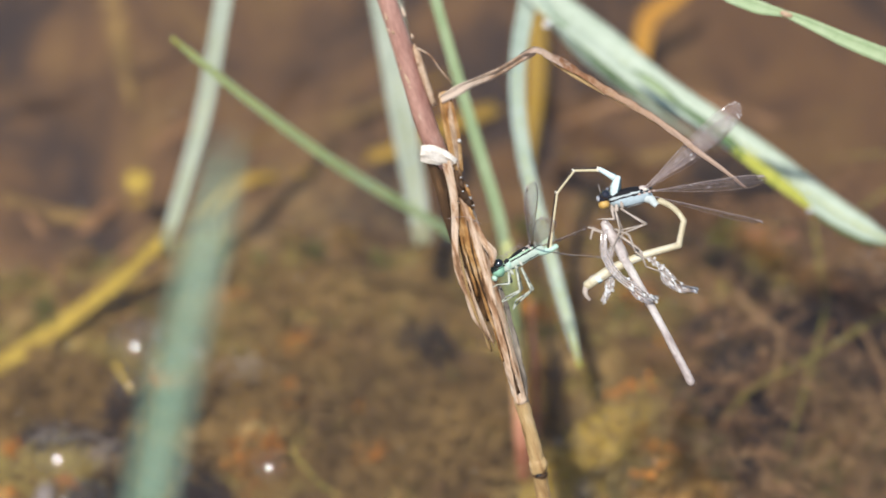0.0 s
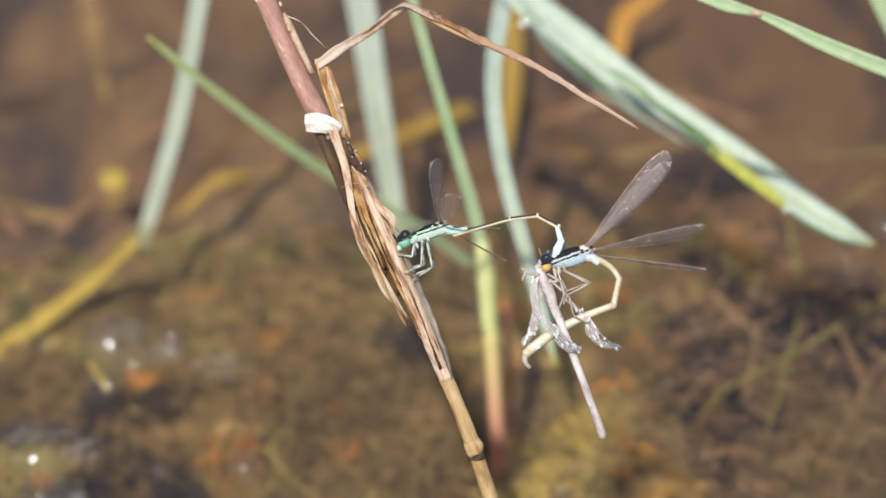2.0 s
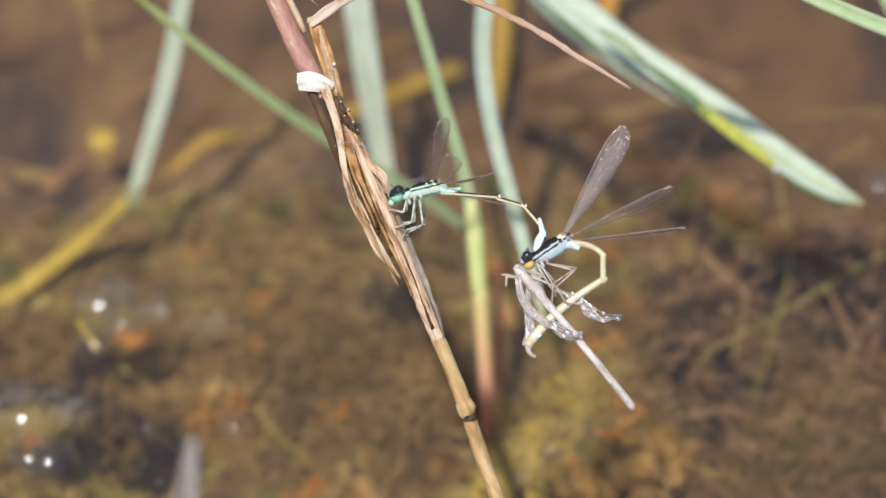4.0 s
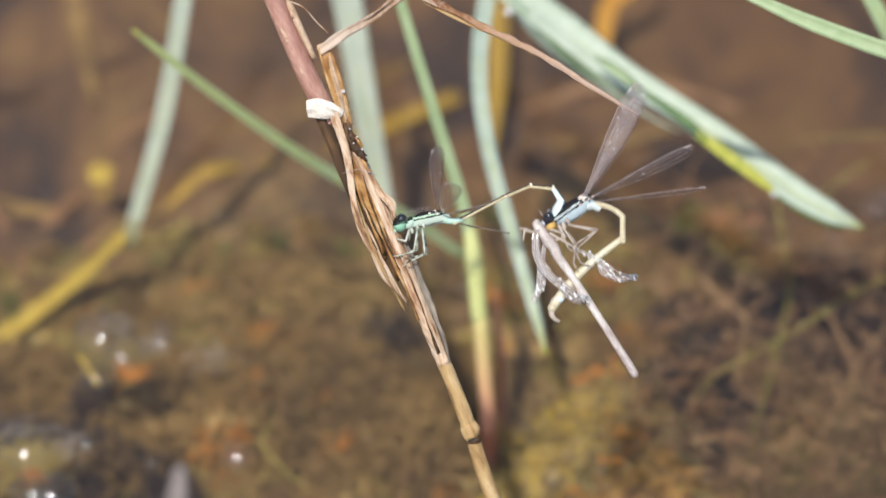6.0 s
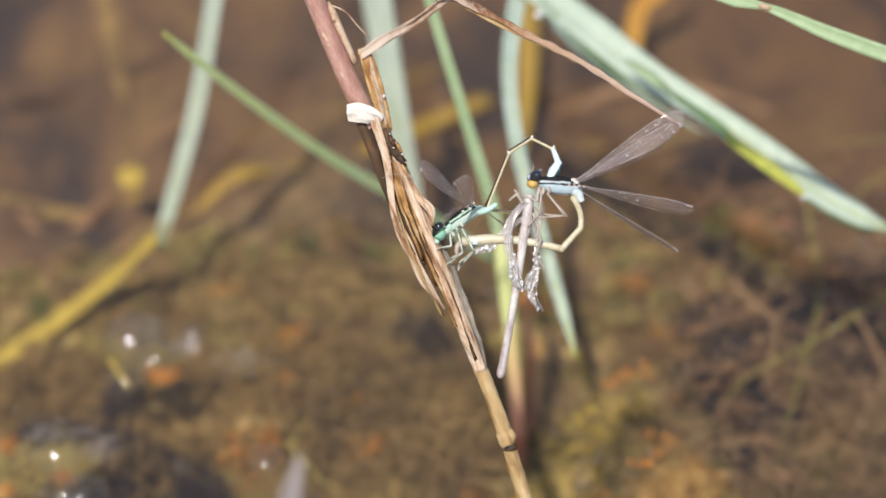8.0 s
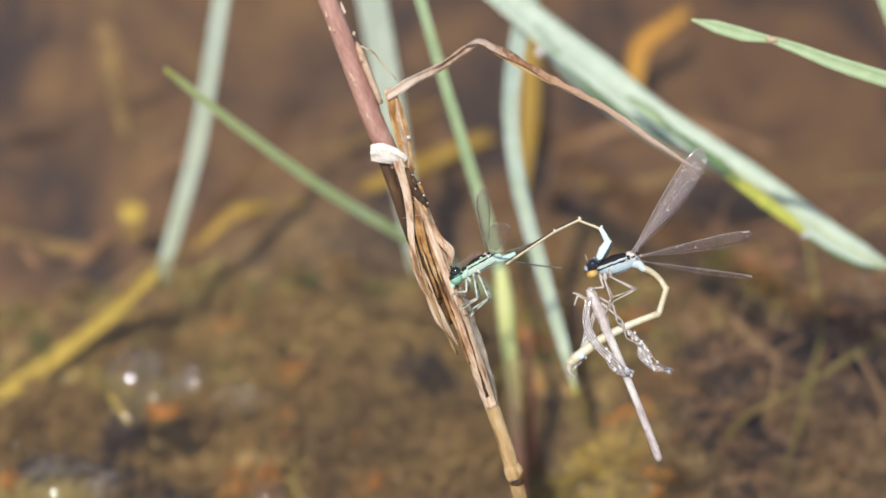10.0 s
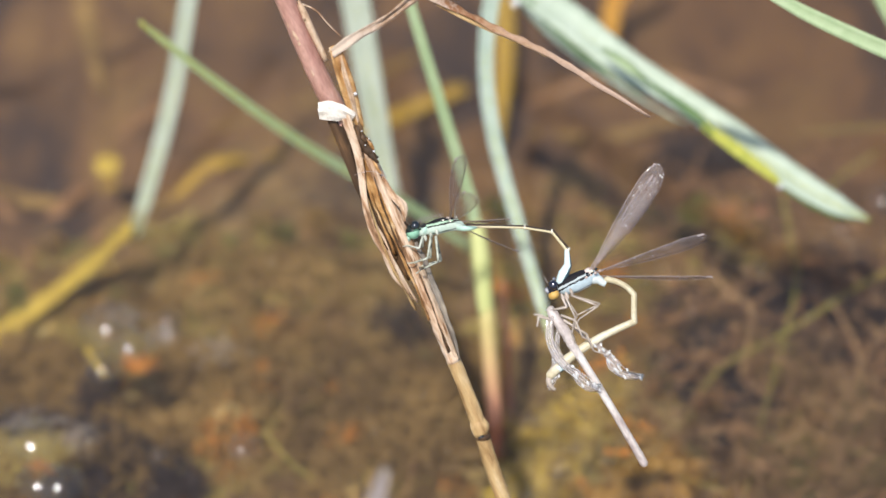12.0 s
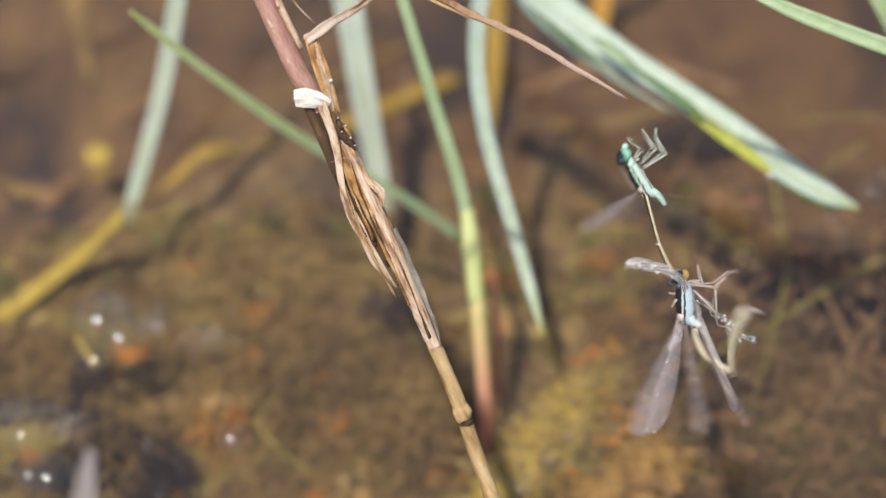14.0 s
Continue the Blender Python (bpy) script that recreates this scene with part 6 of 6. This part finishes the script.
def motions():
    walk(reed, leaning([
        (0, 12.26, -36.73, 107.75, 23.5),
        (0.5, 9.48, -34.80, 112.60, 13.7),
        (1, 5.84, -32.91, 113.16, 5.3),
        (1.5, 7.32, -34.01, 113.15, 12.1),
        (2, 5.29, -33.27, 114.65, 9.2),
        (2.5, 4.83, -32.73, 114.88, 7.2),
        (3, 4.52, -32.60, 114.69, 7.2),
        (3.2, 5.05, -33.02, 114.44, 7.1),
        (5.3, 6.40, -33.14, 113.21, 11.5),
        (5.5, 7.45, -33.17, 111.45, 14.2),
        (6, 6.19, -32.43, 113.24, 12.3),
        (6.5, 4.81, -32.49, 114.79, 7.1),
        (7, 5.38, -32.94, 113.84, 9.9),
        (7.5, 4.54, -32.75, 114.92, 4.0),
        (8, 7.25, -33.14, 112.52, 11.5),
        (10.5, 8.45, -32.88, 110.98, 18.0),
        (11, 5.24, -31.69, 114.68, 12.5),
        (11.5, 5.43, -32.78, 114.14, 12.5),
        (12, 6.74, -33.43, 113.26, 15.3),
        (12.5, 6.23, -30.60, 112.95, 12.5),
        (13, 12.87, -35.54, 105.91, 26.4),
        (13.5, 5.15, -33.85, 114.89, 12.0),
        (14, 5.38, -32.78, 114.30, 14.7),
    ]))
    walk(male, flat([
        (0, 7.92, -0.16, 32.6),
        (0.5, 2.57, 2.67, 34.5),
        (1, -2.56, 5.25, 26.8),
        (1.5, -0.86, 3.28, 21.0),
        (2, -3.49, 4.06, 21.5),
        (2.5, -4.16, 4.84, 20.2),
        (3, -4.63, 4.85, 20.6),
        (5.5, 0.60, 4.07, 9.0),
        (6, -2.06, 4.66, 14.3),
        (6.5, -5.21, 5.57, 27.5),
        (7, -4.17, 4.81, 35.6),
        (7.5, -6.05, 5.42, 39.1),
        (8, -1.17, 4.83, 36.5),
        (10.5, 1.60, 3.26, 28.7),
        (11, -4.06, 4.64, 21.6),
        (11.5, -3.51, 3.65, 21.3),
        (12, -0.94, 2.07, 14.5),
        (12.5, -1.68, 5.62, 18.9),
        (13, 9.99, -1.07, 18.1),
        (13.5, -2.87, 0.48, 18.3),
        (13.7, -2.90, 1.70, 15.1),
        (13.8, -2.97, 2.05, 24.5),
        (13.9, -2.36, 3.25, 34.9),
        (13.93, 16.29, 6.08, -15.4, 60),
        (13.97, 32.97, 8.80, -61.0, 125),
        (14, 34.37, 8.12, -61.6, 180),
    ]))
    walk(male_tail[0], inner([
        (0, 5.73, -2.11, 49.9),
        (0.5, 5.98, -2.00, 44.5),
        (1, 6.09, -2.38, 20.0),
        (1.5, 5.91, -2.51, 6.7),
        (2, 4.93, -2.58, -5.8),
        (2.5, 4.52, -2.32, -14.0),
        (3, 4.43, -2.35, -20.9),
        (5.5, 3.77, -1.53, -21.2),
        (6, 5.63, -2.54, 12.7),
        (6.5, 5.89, -1.85, 32.0),
        (7, 5.87, -1.34, 52.4),
        (7.5, 5.95, -1.14, 48.5),
        (8, 5.86, -1.63, 30.9),
        (10.5, 5.24, -2.95, 0.5),
        (11, 5.14, -2.17, -1.4),
        (11.5, 4.40, -2.45, -15.7),
        (12, 5.69, -1.89, -16.5),
        (12.5, 4.18, -2.13, -18.3),
        (13, 4.43, -2.57, -26.8),
        (13.5, 5.56, -2.57, -15.4),
        (13.7, 5.64, -2.49, -11.0),
        (13.8, 5.56, -2.24, -6.3),
        (13.9, 6.11, -1.27, 21.4),
        (13.93, 2.13, -2.61, 34.1),
        (13.97, 2.93, -0.57, 14.0),
        (14, 3.13, -0.56, 14.4),
    ]))
    walk(male_tail[1], inner([
        (0, 11.92, 5.23, 19.6),
        (0.5, 12.82, 4.73, 20.9),
        (1, 15.11, 0.90, -11.5),
        (1.5, 15.44, -1.39, -4.0),
        (2, 14.48, -3.55, -14.5),
        (2.5, 13.83, -4.65, -24.3),
        (3, 13.40, -5.78, -29.9),
        (5.5, 12.72, -5.00, -33.4),
        (6, 15.00, -0.42, 7.5),
        (6.5, 14.03, 3.23, 11.7),
        (7, 11.73, 6.27, 46.4),
        (7.5, 12.31, 6.05, 31.6),
        (8, 14.09, 3.30, -4.9),
        (10.5, 14.84, -2.86, -7.0),
        (11, 14.74, -2.40, -4.0),
        (11.5, 13.64, -5.04, -24.1),
        (12, 14.89, -4.62, -24.4),
        (12.5, 13.29, -5.15, -31.0),
        (13, 13.00, -6.89, -38.3),
        (13.5, 14.82, -5.11, -23.8),
        (13.7, 15.07, -4.32, -19.3),
        (13.8, 15.10, -3.29, -18.4),
        (13.9, 15.05, 2.24, -0.8),
        (13.93, 10.08, 2.77, 24.0),
        (13.97, 12.25, 1.74, 5.8),
        (14, 12.43, 1.82, 5.1),
    ]))
    walk(male_tail[2], inner([
        (0, 16.45, 6.84, -31.4),
        (0.5, 17.36, 6.46, -34.5),
        (1, 19.65, -0.02, -49.0),
        (1.5, 20.00, -1.71, -40.3),
        (2, 19.02, -4.73, -49.4),
        (2.5, 17.74, -6.41, -59.1),
        (3, 17.07, -7.89, -65.9),
        (5.5, 16.38, -7.41, -50.4),
        (6, 19.39, 0.16, -20.7),
        (6.5, 18.78, 4.22, -48.9),
        (7, 14.90, 9.59, -4.1),
        (7.5, 16.15, 8.41, -20.7),
        (8, 18.69, 2.91, -63.2),
        (10.5, 19.32, -3.41, -52.1),
        (11, 18.94, -2.69, -58.7),
        (11.5, 18.67, -7.30, -62.4),
        (12, 19.27, -6.61, -65.5),
        (12.5, 16.62, -7.14, -64.6),
        (13, 16.16, -9.39, -64.0),
        (13.5, 19.01, -6.96, -49.5),
        (13.7, 19.56, -5.89, -48.7),
        (13.8, 19.64, -4.80, -60.9),
        (13.9, 20.03, 2.17, -59.6),
        (13.93, 12.72, 3.94, -30.4),
        (13.97, 15.97, 2.12, -3.9),
        (14, 16.37, 2.17, -6.7),
    ]))
    walk(male_tail[3], inner([
        (0, 20.10, 4.62, -60.6),
        (0.5, 20.96, 3.98, -72.9),
        (1, 22.14, -2.89, -94.5),
        (1.5, 23.07, -4.32, -77.8),
        (2, 21.40, -7.50, -93.0),
        (2.5, 19.61, -9.54, -106.1),
        (3, 18.55, -11.20, -94.0),
        (5.5, 18.40, -9.85, -86.7),
        (6, 23.05, -1.23, -70.3),
        (6.5, 21.11, 1.55, -92.0),
        (7, 19.50, 9.26, -61.7),
        (7.5, 20.19, 6.88, -83.8),
        (8, 20.45, -0.58, -105.1),
        (10.5, 21.73, -6.50, -91.0),
        (11, 20.77, -5.72, -100.4),
        (11.5, 20.17, -10.17, -87.4),
        (12, 20.81, -9.99, -101.5),
        (12.5, 18.00, -10.06, -105.6),
        (13, 17.57, -12.29, -98.4),
        (13.5, 21.44, -9.81, -94.1),
        (13.7, 22.10, -8.78, -97.7),
        (13.8, 21.46, -8.07, -108.4),
        (13.9, 22.40, -1.86, -105.7),
        (13.93, 15.04, 2.58, -64.1),
        (13.97, 18.03, 1.98, 3.2),
        (14, 18.47, 1.92, 6.5),
    ]))
    walk(male_tail[4], inner([
        (0, 21.78, 1.62, -134.7),
        (0.5, 21.81, 1.20, -135.4),
        (1, 21.91, -5.86, -143.5),
        (1.5, 23.69, -7.20, -131.3),
        (2, 21.26, -10.20, -132.0),
        (2.5, 18.93, -11.93, -129.5),
        (3, 18.40, -13.48, -136.0),
        (5.5, 18.58, -12.95, -111.6),
        (6, 23.94, -3.74, -128.4),
        (6.5, 21.02, -1.21, -141.3),
        (7, 21.19, 6.12, -137.8),
        (7.5, 20.56, 3.47, -150.3),
        (8, 19.73, -3.25, -157.2),
        (10.5, 21.68, -9.31, -145.8),
        (11, 20.28, -8.39, -135.7),
        (11.5, 20.30, -12.89, -138.7),
        (12, 20.24, -12.79, -131.9),
        (12.5, 17.28, -12.63, -132.8),
        (13, 17.12, -15.35, -128.6),
        (13.5, 21.23, -12.75, -135.6),
        (13.7, 21.74, -11.44, -138.5),
        (13.8, 20.70, -10.34, -157.9),
        (13.9, 21.50, -5.07, -167.0),
        (13.93, 16.10, 0.40, -86.7),
        (13.97, 19.30, 2.05, -7.1),
        (14, 19.69, 2.07, -7.7),
    ]))
    walk(female, flat([
        (0, 26.21, 10.23, 13.8),
        (0.5, 20.63, 13.11, 16.5),
        (1, 20.05, 7.05, 10.0),
        (1.5, 24.56, 2.71, 32.6),
        (2, 20.35, -0.22, 19.2),
        (2.5, 18.23, -2.24, 21.7),
        (3, 17.46, -3.77, 26.6),
        (5.5, 22.16, -7.02, 35.6),
        (6, 22.56, 5.25, 33.3),
        (6.5, 13.99, 11.45, 20.8),
        (7, 10.56, 19.77, 28.3),
        (7.5, 8.06, 18.32, 9.4),
        (8, 15.59, 10.97, -5.3),
        (10.5, 24.97, 3.32, 23.9),
        (11, 17.85, 2.39, 27.2),
        (11.5, 20.04, -3.55, 30.4),
        (12, 22.15, -7.94, 25.4),
        (12.5, 19.02, -2.81, 33.9),
        (13, 31.58, -12.25, 34.6),
        (13.5, 21.75, -6.78, 26.5),
        (13.7, 20.94, -6.46, 13.7),
        (13.8, 19.51, -1.44, -0.8),
        (13.9, 17.52, 8.05, -3.8),
        (13.93, 32.56, -3.27, -45.8, 70),
        (13.97, 40.96, -11.55, -88.6, 140),
        (14, 42.36, -12.48, -88.6, 180),
    ]))
    walk(female_tail[0], inner([
        (0, 5.91, -2.53, -54.3),
        (0.5, 5.37, -2.37, -63.0),
        (1, 4.94, -2.49, -72.1),
        (1.5, 4.36, -2.78, -65.3),
        (2, 4.97, -2.18, -59.9),
        (2.5, 5.04, -1.85, -67.8),
        (3, 4.86, -2.28, -65.0),
        (5.5, 5.24, -1.49, -47.3),
        (6, 4.74, -1.87, -57.5),
        (6.5, 4.23, -1.56, -67.7),
        (7, 4.99, -2.45, -62.0),
        (7.5, 4.87, -2.46, -70.8),
        (8, 3.67, -2.67, -72.6),
        (10.5, 5.02, -2.45, -56.9),
        (11, 4.65, -1.99, -54.6),
        (11.5, 5.21, -2.68, -58.9),
        (12, 5.79, -2.45, -56.1),
        (12.5, 5.07, -1.82, -52.1),
        (13, 5.63, -2.56, -53.2),
        (13.5, 6.07, -2.76, -53.8),
        (13.7, 6.33, -2.24, -61.0),
        (13.8, 5.24, -2.58, -55.0),
        (13.9, 5.87, -3.62, -60.1),
        (13.93, 5.70, -2.24, -32.6),
        (13.97, 6.00, -2.20, -24.4),
        (14, 6.00, -2.20, -24.4),
    ]))
    walk(female_tail[1], inner([
        (0, 8.94, -6.75, -115.7),
        (0.5, 7.73, -7.00, -122.1),
        (1, 6.53, -7.44, -129.2),
        (1.5, 6.53, -7.50, -133.2),
        (2, 7.58, -6.67, -121.3),
        (2.5, 7.00, -6.66, -127.9),
        (3, 7.06, -7.00, -123.5),
        (5.5, 8.76, -5.31, -122.8),
        (6, 7.53, -6.25, -124.1),
        (6.5, 6.20, -6.37, -119.7),
        (7, 7.44, -7.04, -121.7),
        (7.5, 6.58, -7.37, -123.9),
        (8, 5.23, -7.64, -128.0),
        (10.5, 7.86, -6.80, -124.4),
        (11, 7.66, -6.24, -121.0),
        (11.5, 7.90, -7.13, -118.4),
        (12, 8.69, -6.77, -116.2),
        (12.5, 8.26, -5.93, -124.6),
        (13, 8.75, -6.72, -119.8),
        (13.5, 9.14, -6.95, -114.4),
        (13.7, 8.85, -6.79, -113.6),
        (13.8, 8.22, -6.84, -113.0),
        (13.9, 8.46, -8.12, -107.6),
        (13.93, 10.08, -5.04, -45.0),
        (13.97, 10.73, -4.35, -54.4),
        (14, 10.73, -4.35, -54.4),
    ]))
    walk(female_tail[2], inner([
        (0, 7.14, -10.51, -170.4),
        (0.5, 5.47, -10.59, -170.4),
        (1, 3.44, -11.23, -172.5),
        (1.5, 3.36, -10.89, -177.3),
        (2, 5.21, -10.58, -170.6),
        (2.5, 4.45, -9.94, -169.5),
        (3, 4.78, -10.43, -171.5),
        (5.5, 6.76, -8.43, -172.9),
        (6, 5.45, -9.32, -169.6),
        (6.5, 4.16, -9.95, -165.7),
        (7, 5.18, -10.68, -172.8),
        (7.5, 3.80, -11.50, -177.0),
        (8, 2.37, -11.29, -179.7),
        (10.5, 5.35, -10.47, -168.1),
        (11, 5.70, -9.50, -167.7),
        (11.5, 6.09, -10.48, -170.7),
        (12, 6.67, -10.86, -173.7),
        (12.5, 6.10, -9.06, -171.3),
        (13, 6.85, -10.04, -172.3),
        (13.5, 7.57, -10.42, -177.5),
        (13.7, 7.19, -10.58, -171.2),
        (13.8, 6.61, -10.64, -171.9),
        (13.9, 6.99, -12.77, -167.1),
        (13.93, 13.11, -8.07, -138.6),
        (13.97, 13.45, -8.14, -173.0, 45),
        (14, 13.45, -8.14, -174.0, 50),
    ]))
    walk(pale, flat([
        (0, 22.73, 6.31, -61.5),
        (0.5, 16.95, 9.84, -66.1),
        (1, 16.14, 4.16, -80.1),
        (1.5, 20.74, -0.98, -57.9),
        (2, 15.74, -1.09, -69.2),
        (2.5, 13.18, -3.09, -66.5),
        (3, 13.01, -6.17, -60.3),
        (5.5, 16.40, -8.75, -45.2),
        (6, 17.17, 4.11, -57.7),
        (6.5, 9.63, 10.12, -76.6),
        (7, 7.11, 15.92, -55.7),
        (7.5, 4.36, 14.92, -73.6),
        (8, 11.84, 9.29, -100.1),
        (10.5, 21.23, -0.51, -61.3),
        (11, 13.41, 0.08, -57.9),
        (11.5, 16.77, -7.50, -55.5),
        (12, 18.30, -11.79, -59.4),
        (12.5, 13.47, -4.00, -54.1),
        (13, 27.43, -15.39, -50.4),
        (13.5, 16.07, -7.86, -56.0),
        (13.7, 16.34, -7.84, -72.6),
        (13.8, 15.77, 0.24, -93.7),
        (13.9, 13.14, 4.42, -87.9),
        (13.93, 30.92, -1.59, -89.8, 0, 25),
        (13.97, 41.37, -9.56, -64.7, 0, 36),
        (14, 42.77, -10.49, -65.0, 0, 40),
    ]))
    # the wings swing at their roots
    for w, root in zip(male_raised, ((3.1, -0.1), (3.7, -0.6))):
        walk(w, about(root, [(0, -24), (0.5, -18), (1, 3), (1.5, 0), (2, -9), (3, -15), (5.5, -20), (6.5, 9), (7, -6), (7.5, 19), (8, 20), (10.5, -22), (11, -6), (11.5, -15), (12, -16), (12.5, -24), (13, -35), (13.5, 12), (14, 0)]))
    for w, root in zip(male_spread, ((4.5, -0.8), (5.0, -2.1))):
        walk(w, about(root, [(0, 12), (1, -20), (1.5, -11), (2, 0), (3, 13), (5.5, 26), (6.5, 13), (7, -25), (8, -20), (10.5, 12), (12, 12), (12.5, 24), (13, 17), (13.5, -23), (13.9, -23), (14, 0)]))
    for w, root in zip(female_fore, ((3.6, 0.1), (3.8, -0.3))):
        walk(w, about(root, [(0, 5), (0.5, 4), (1, 8), (1.5, 1), (2, 7), (3, 4), (5.5, 6), (6.5, 8), (8, 14), (10.5, 14), (11, 18), (11.5, 10), (12, 8), (12.5, 11), (13, 9), (13.5, 4), (14, 0)]))
    # the soft wings swing on the thorax
    walk(wing_a, inner([(0, 1.8, -0.6, 0), (5.3, 1.8, -0.6, -4), (5.5, 1.8, -0.6, -10), (6.5, 1.8, -0.6, 0), (13.0, 1.8, -0.6, -8), (13.5, 1.8, -0.6, -60), (13.7, 1.8, -0.6, -62), (13.8, 1.8, -0.6, -80), (13.9, 1.8, -0.6, -95), (13.95, 1.8, -0.6, -130), (14.0, 1.8, -0.6, -160)]))
    walk(wing_b, inner([(0, 4.9, 1.6, 2), (1.0, 4.9, 1.6, 8), (1.5, 4.9, 1.6, 0), (6.5, 4.9, 1.6, 8), (7.0, 4.9, 1.6, 10), (8.0, 4.9, 1.6, -12), (10.5, 4.9, 1.6, 0), (13.5, 4.9, 1.6, -4), (14.0, 4.9, 1.6, 0)]))
    walk(wing_c, inner([(0, 4.6, -0.6, -16), (7.5, 4.6, -0.6, -24), (14.0, 4.6, -0.6, -16)]))
    walk(near_blade, flat([
        (0, -30.35, -24.01, 78.7),
        (0.1, -35.29, -23.84, 78.6),
        (0.2, -41.20, -23.67, 86.3),
        (0.4, -51.40, -23.33, 90.0),
        (10.4, -57.36, -20.63, 89.5),
        (10.5, -50.89, -20.54, 88.7),
        (10.6, -36.11, -20.73, 86.4),
        (10.7, -34.77, -20.79, 85.9),
        (10.8, -50.11, -20.63, 88.5),
        (11.2, -55.84, -21.71, 89.2),
        (14, -54.55, -26.17, 89.1),
    ], 230))
    walk(low_tip, flat([
        (0, -57.72, -38.13, 75.9),
        (1.5, -49.99, -40.58, 82.9),
        (3, -46.78, -37.81, 81.1),
        (5.5, -14.06, -37.55, 80.4),
        (6, -35.01, -36.93, 79.3),
        (6.5, -52.18, -35.07, 79.2),
        (7, -35.45, -36.24, 79.4),
        (7.5, -46.21, -36.45, 81.1),
        (8, -23.90, -35.21, 72.7),
        (10.5, -22.37, -36.75, 73.5),
        (11, -3.32, -36.04, 79.8),
        (11.5, -6.45, -44.41, 76.6),
        (12, -9.89, -38.41, 68.9),
        (12.5, -41.99, -35.42, 77.3),
        (13, -46.09, -46.11, 76.5),
        (13.5, -46.64, -45.31, 79.8),
        (14, -46.65, -37.07, 79.2),
    ], 110))
    walk(leaf_tip, flat([
        (0, 56.36, 42.70, 161.3),
        (0.5, 54.97, 43.97, 162.1),
        (1, 54.08, 42.87, 162.5),
        (1.5, 55.03, 42.84, 161.1),
        (2, 55.31, 42.81, 160.4),
        (2.5, 54.69, 42.68, 162.4),
        (3, 54.81, 42.96, 159.4),
        (5.5, 56.39, 44.98, 159.9),
        (6.5, 53.73, 42.19, 162.2),
        (7.5, 54.43, 41.91, 162.2),
        (8, 54.06, 41.81, 161.7),
        (10.5, 55.12, 42.76, 164.6),
        (11, 55.00, 42.31, 161.1),
        (11.5, 55.96, 42.78, 158.8),
        (12, 55.60, 43.79, 156.9),
        (12.5, 53.78, 42.03, 162.0),
        (14, 54.75, 41.56, 160.7),
    ], -27))


motions()
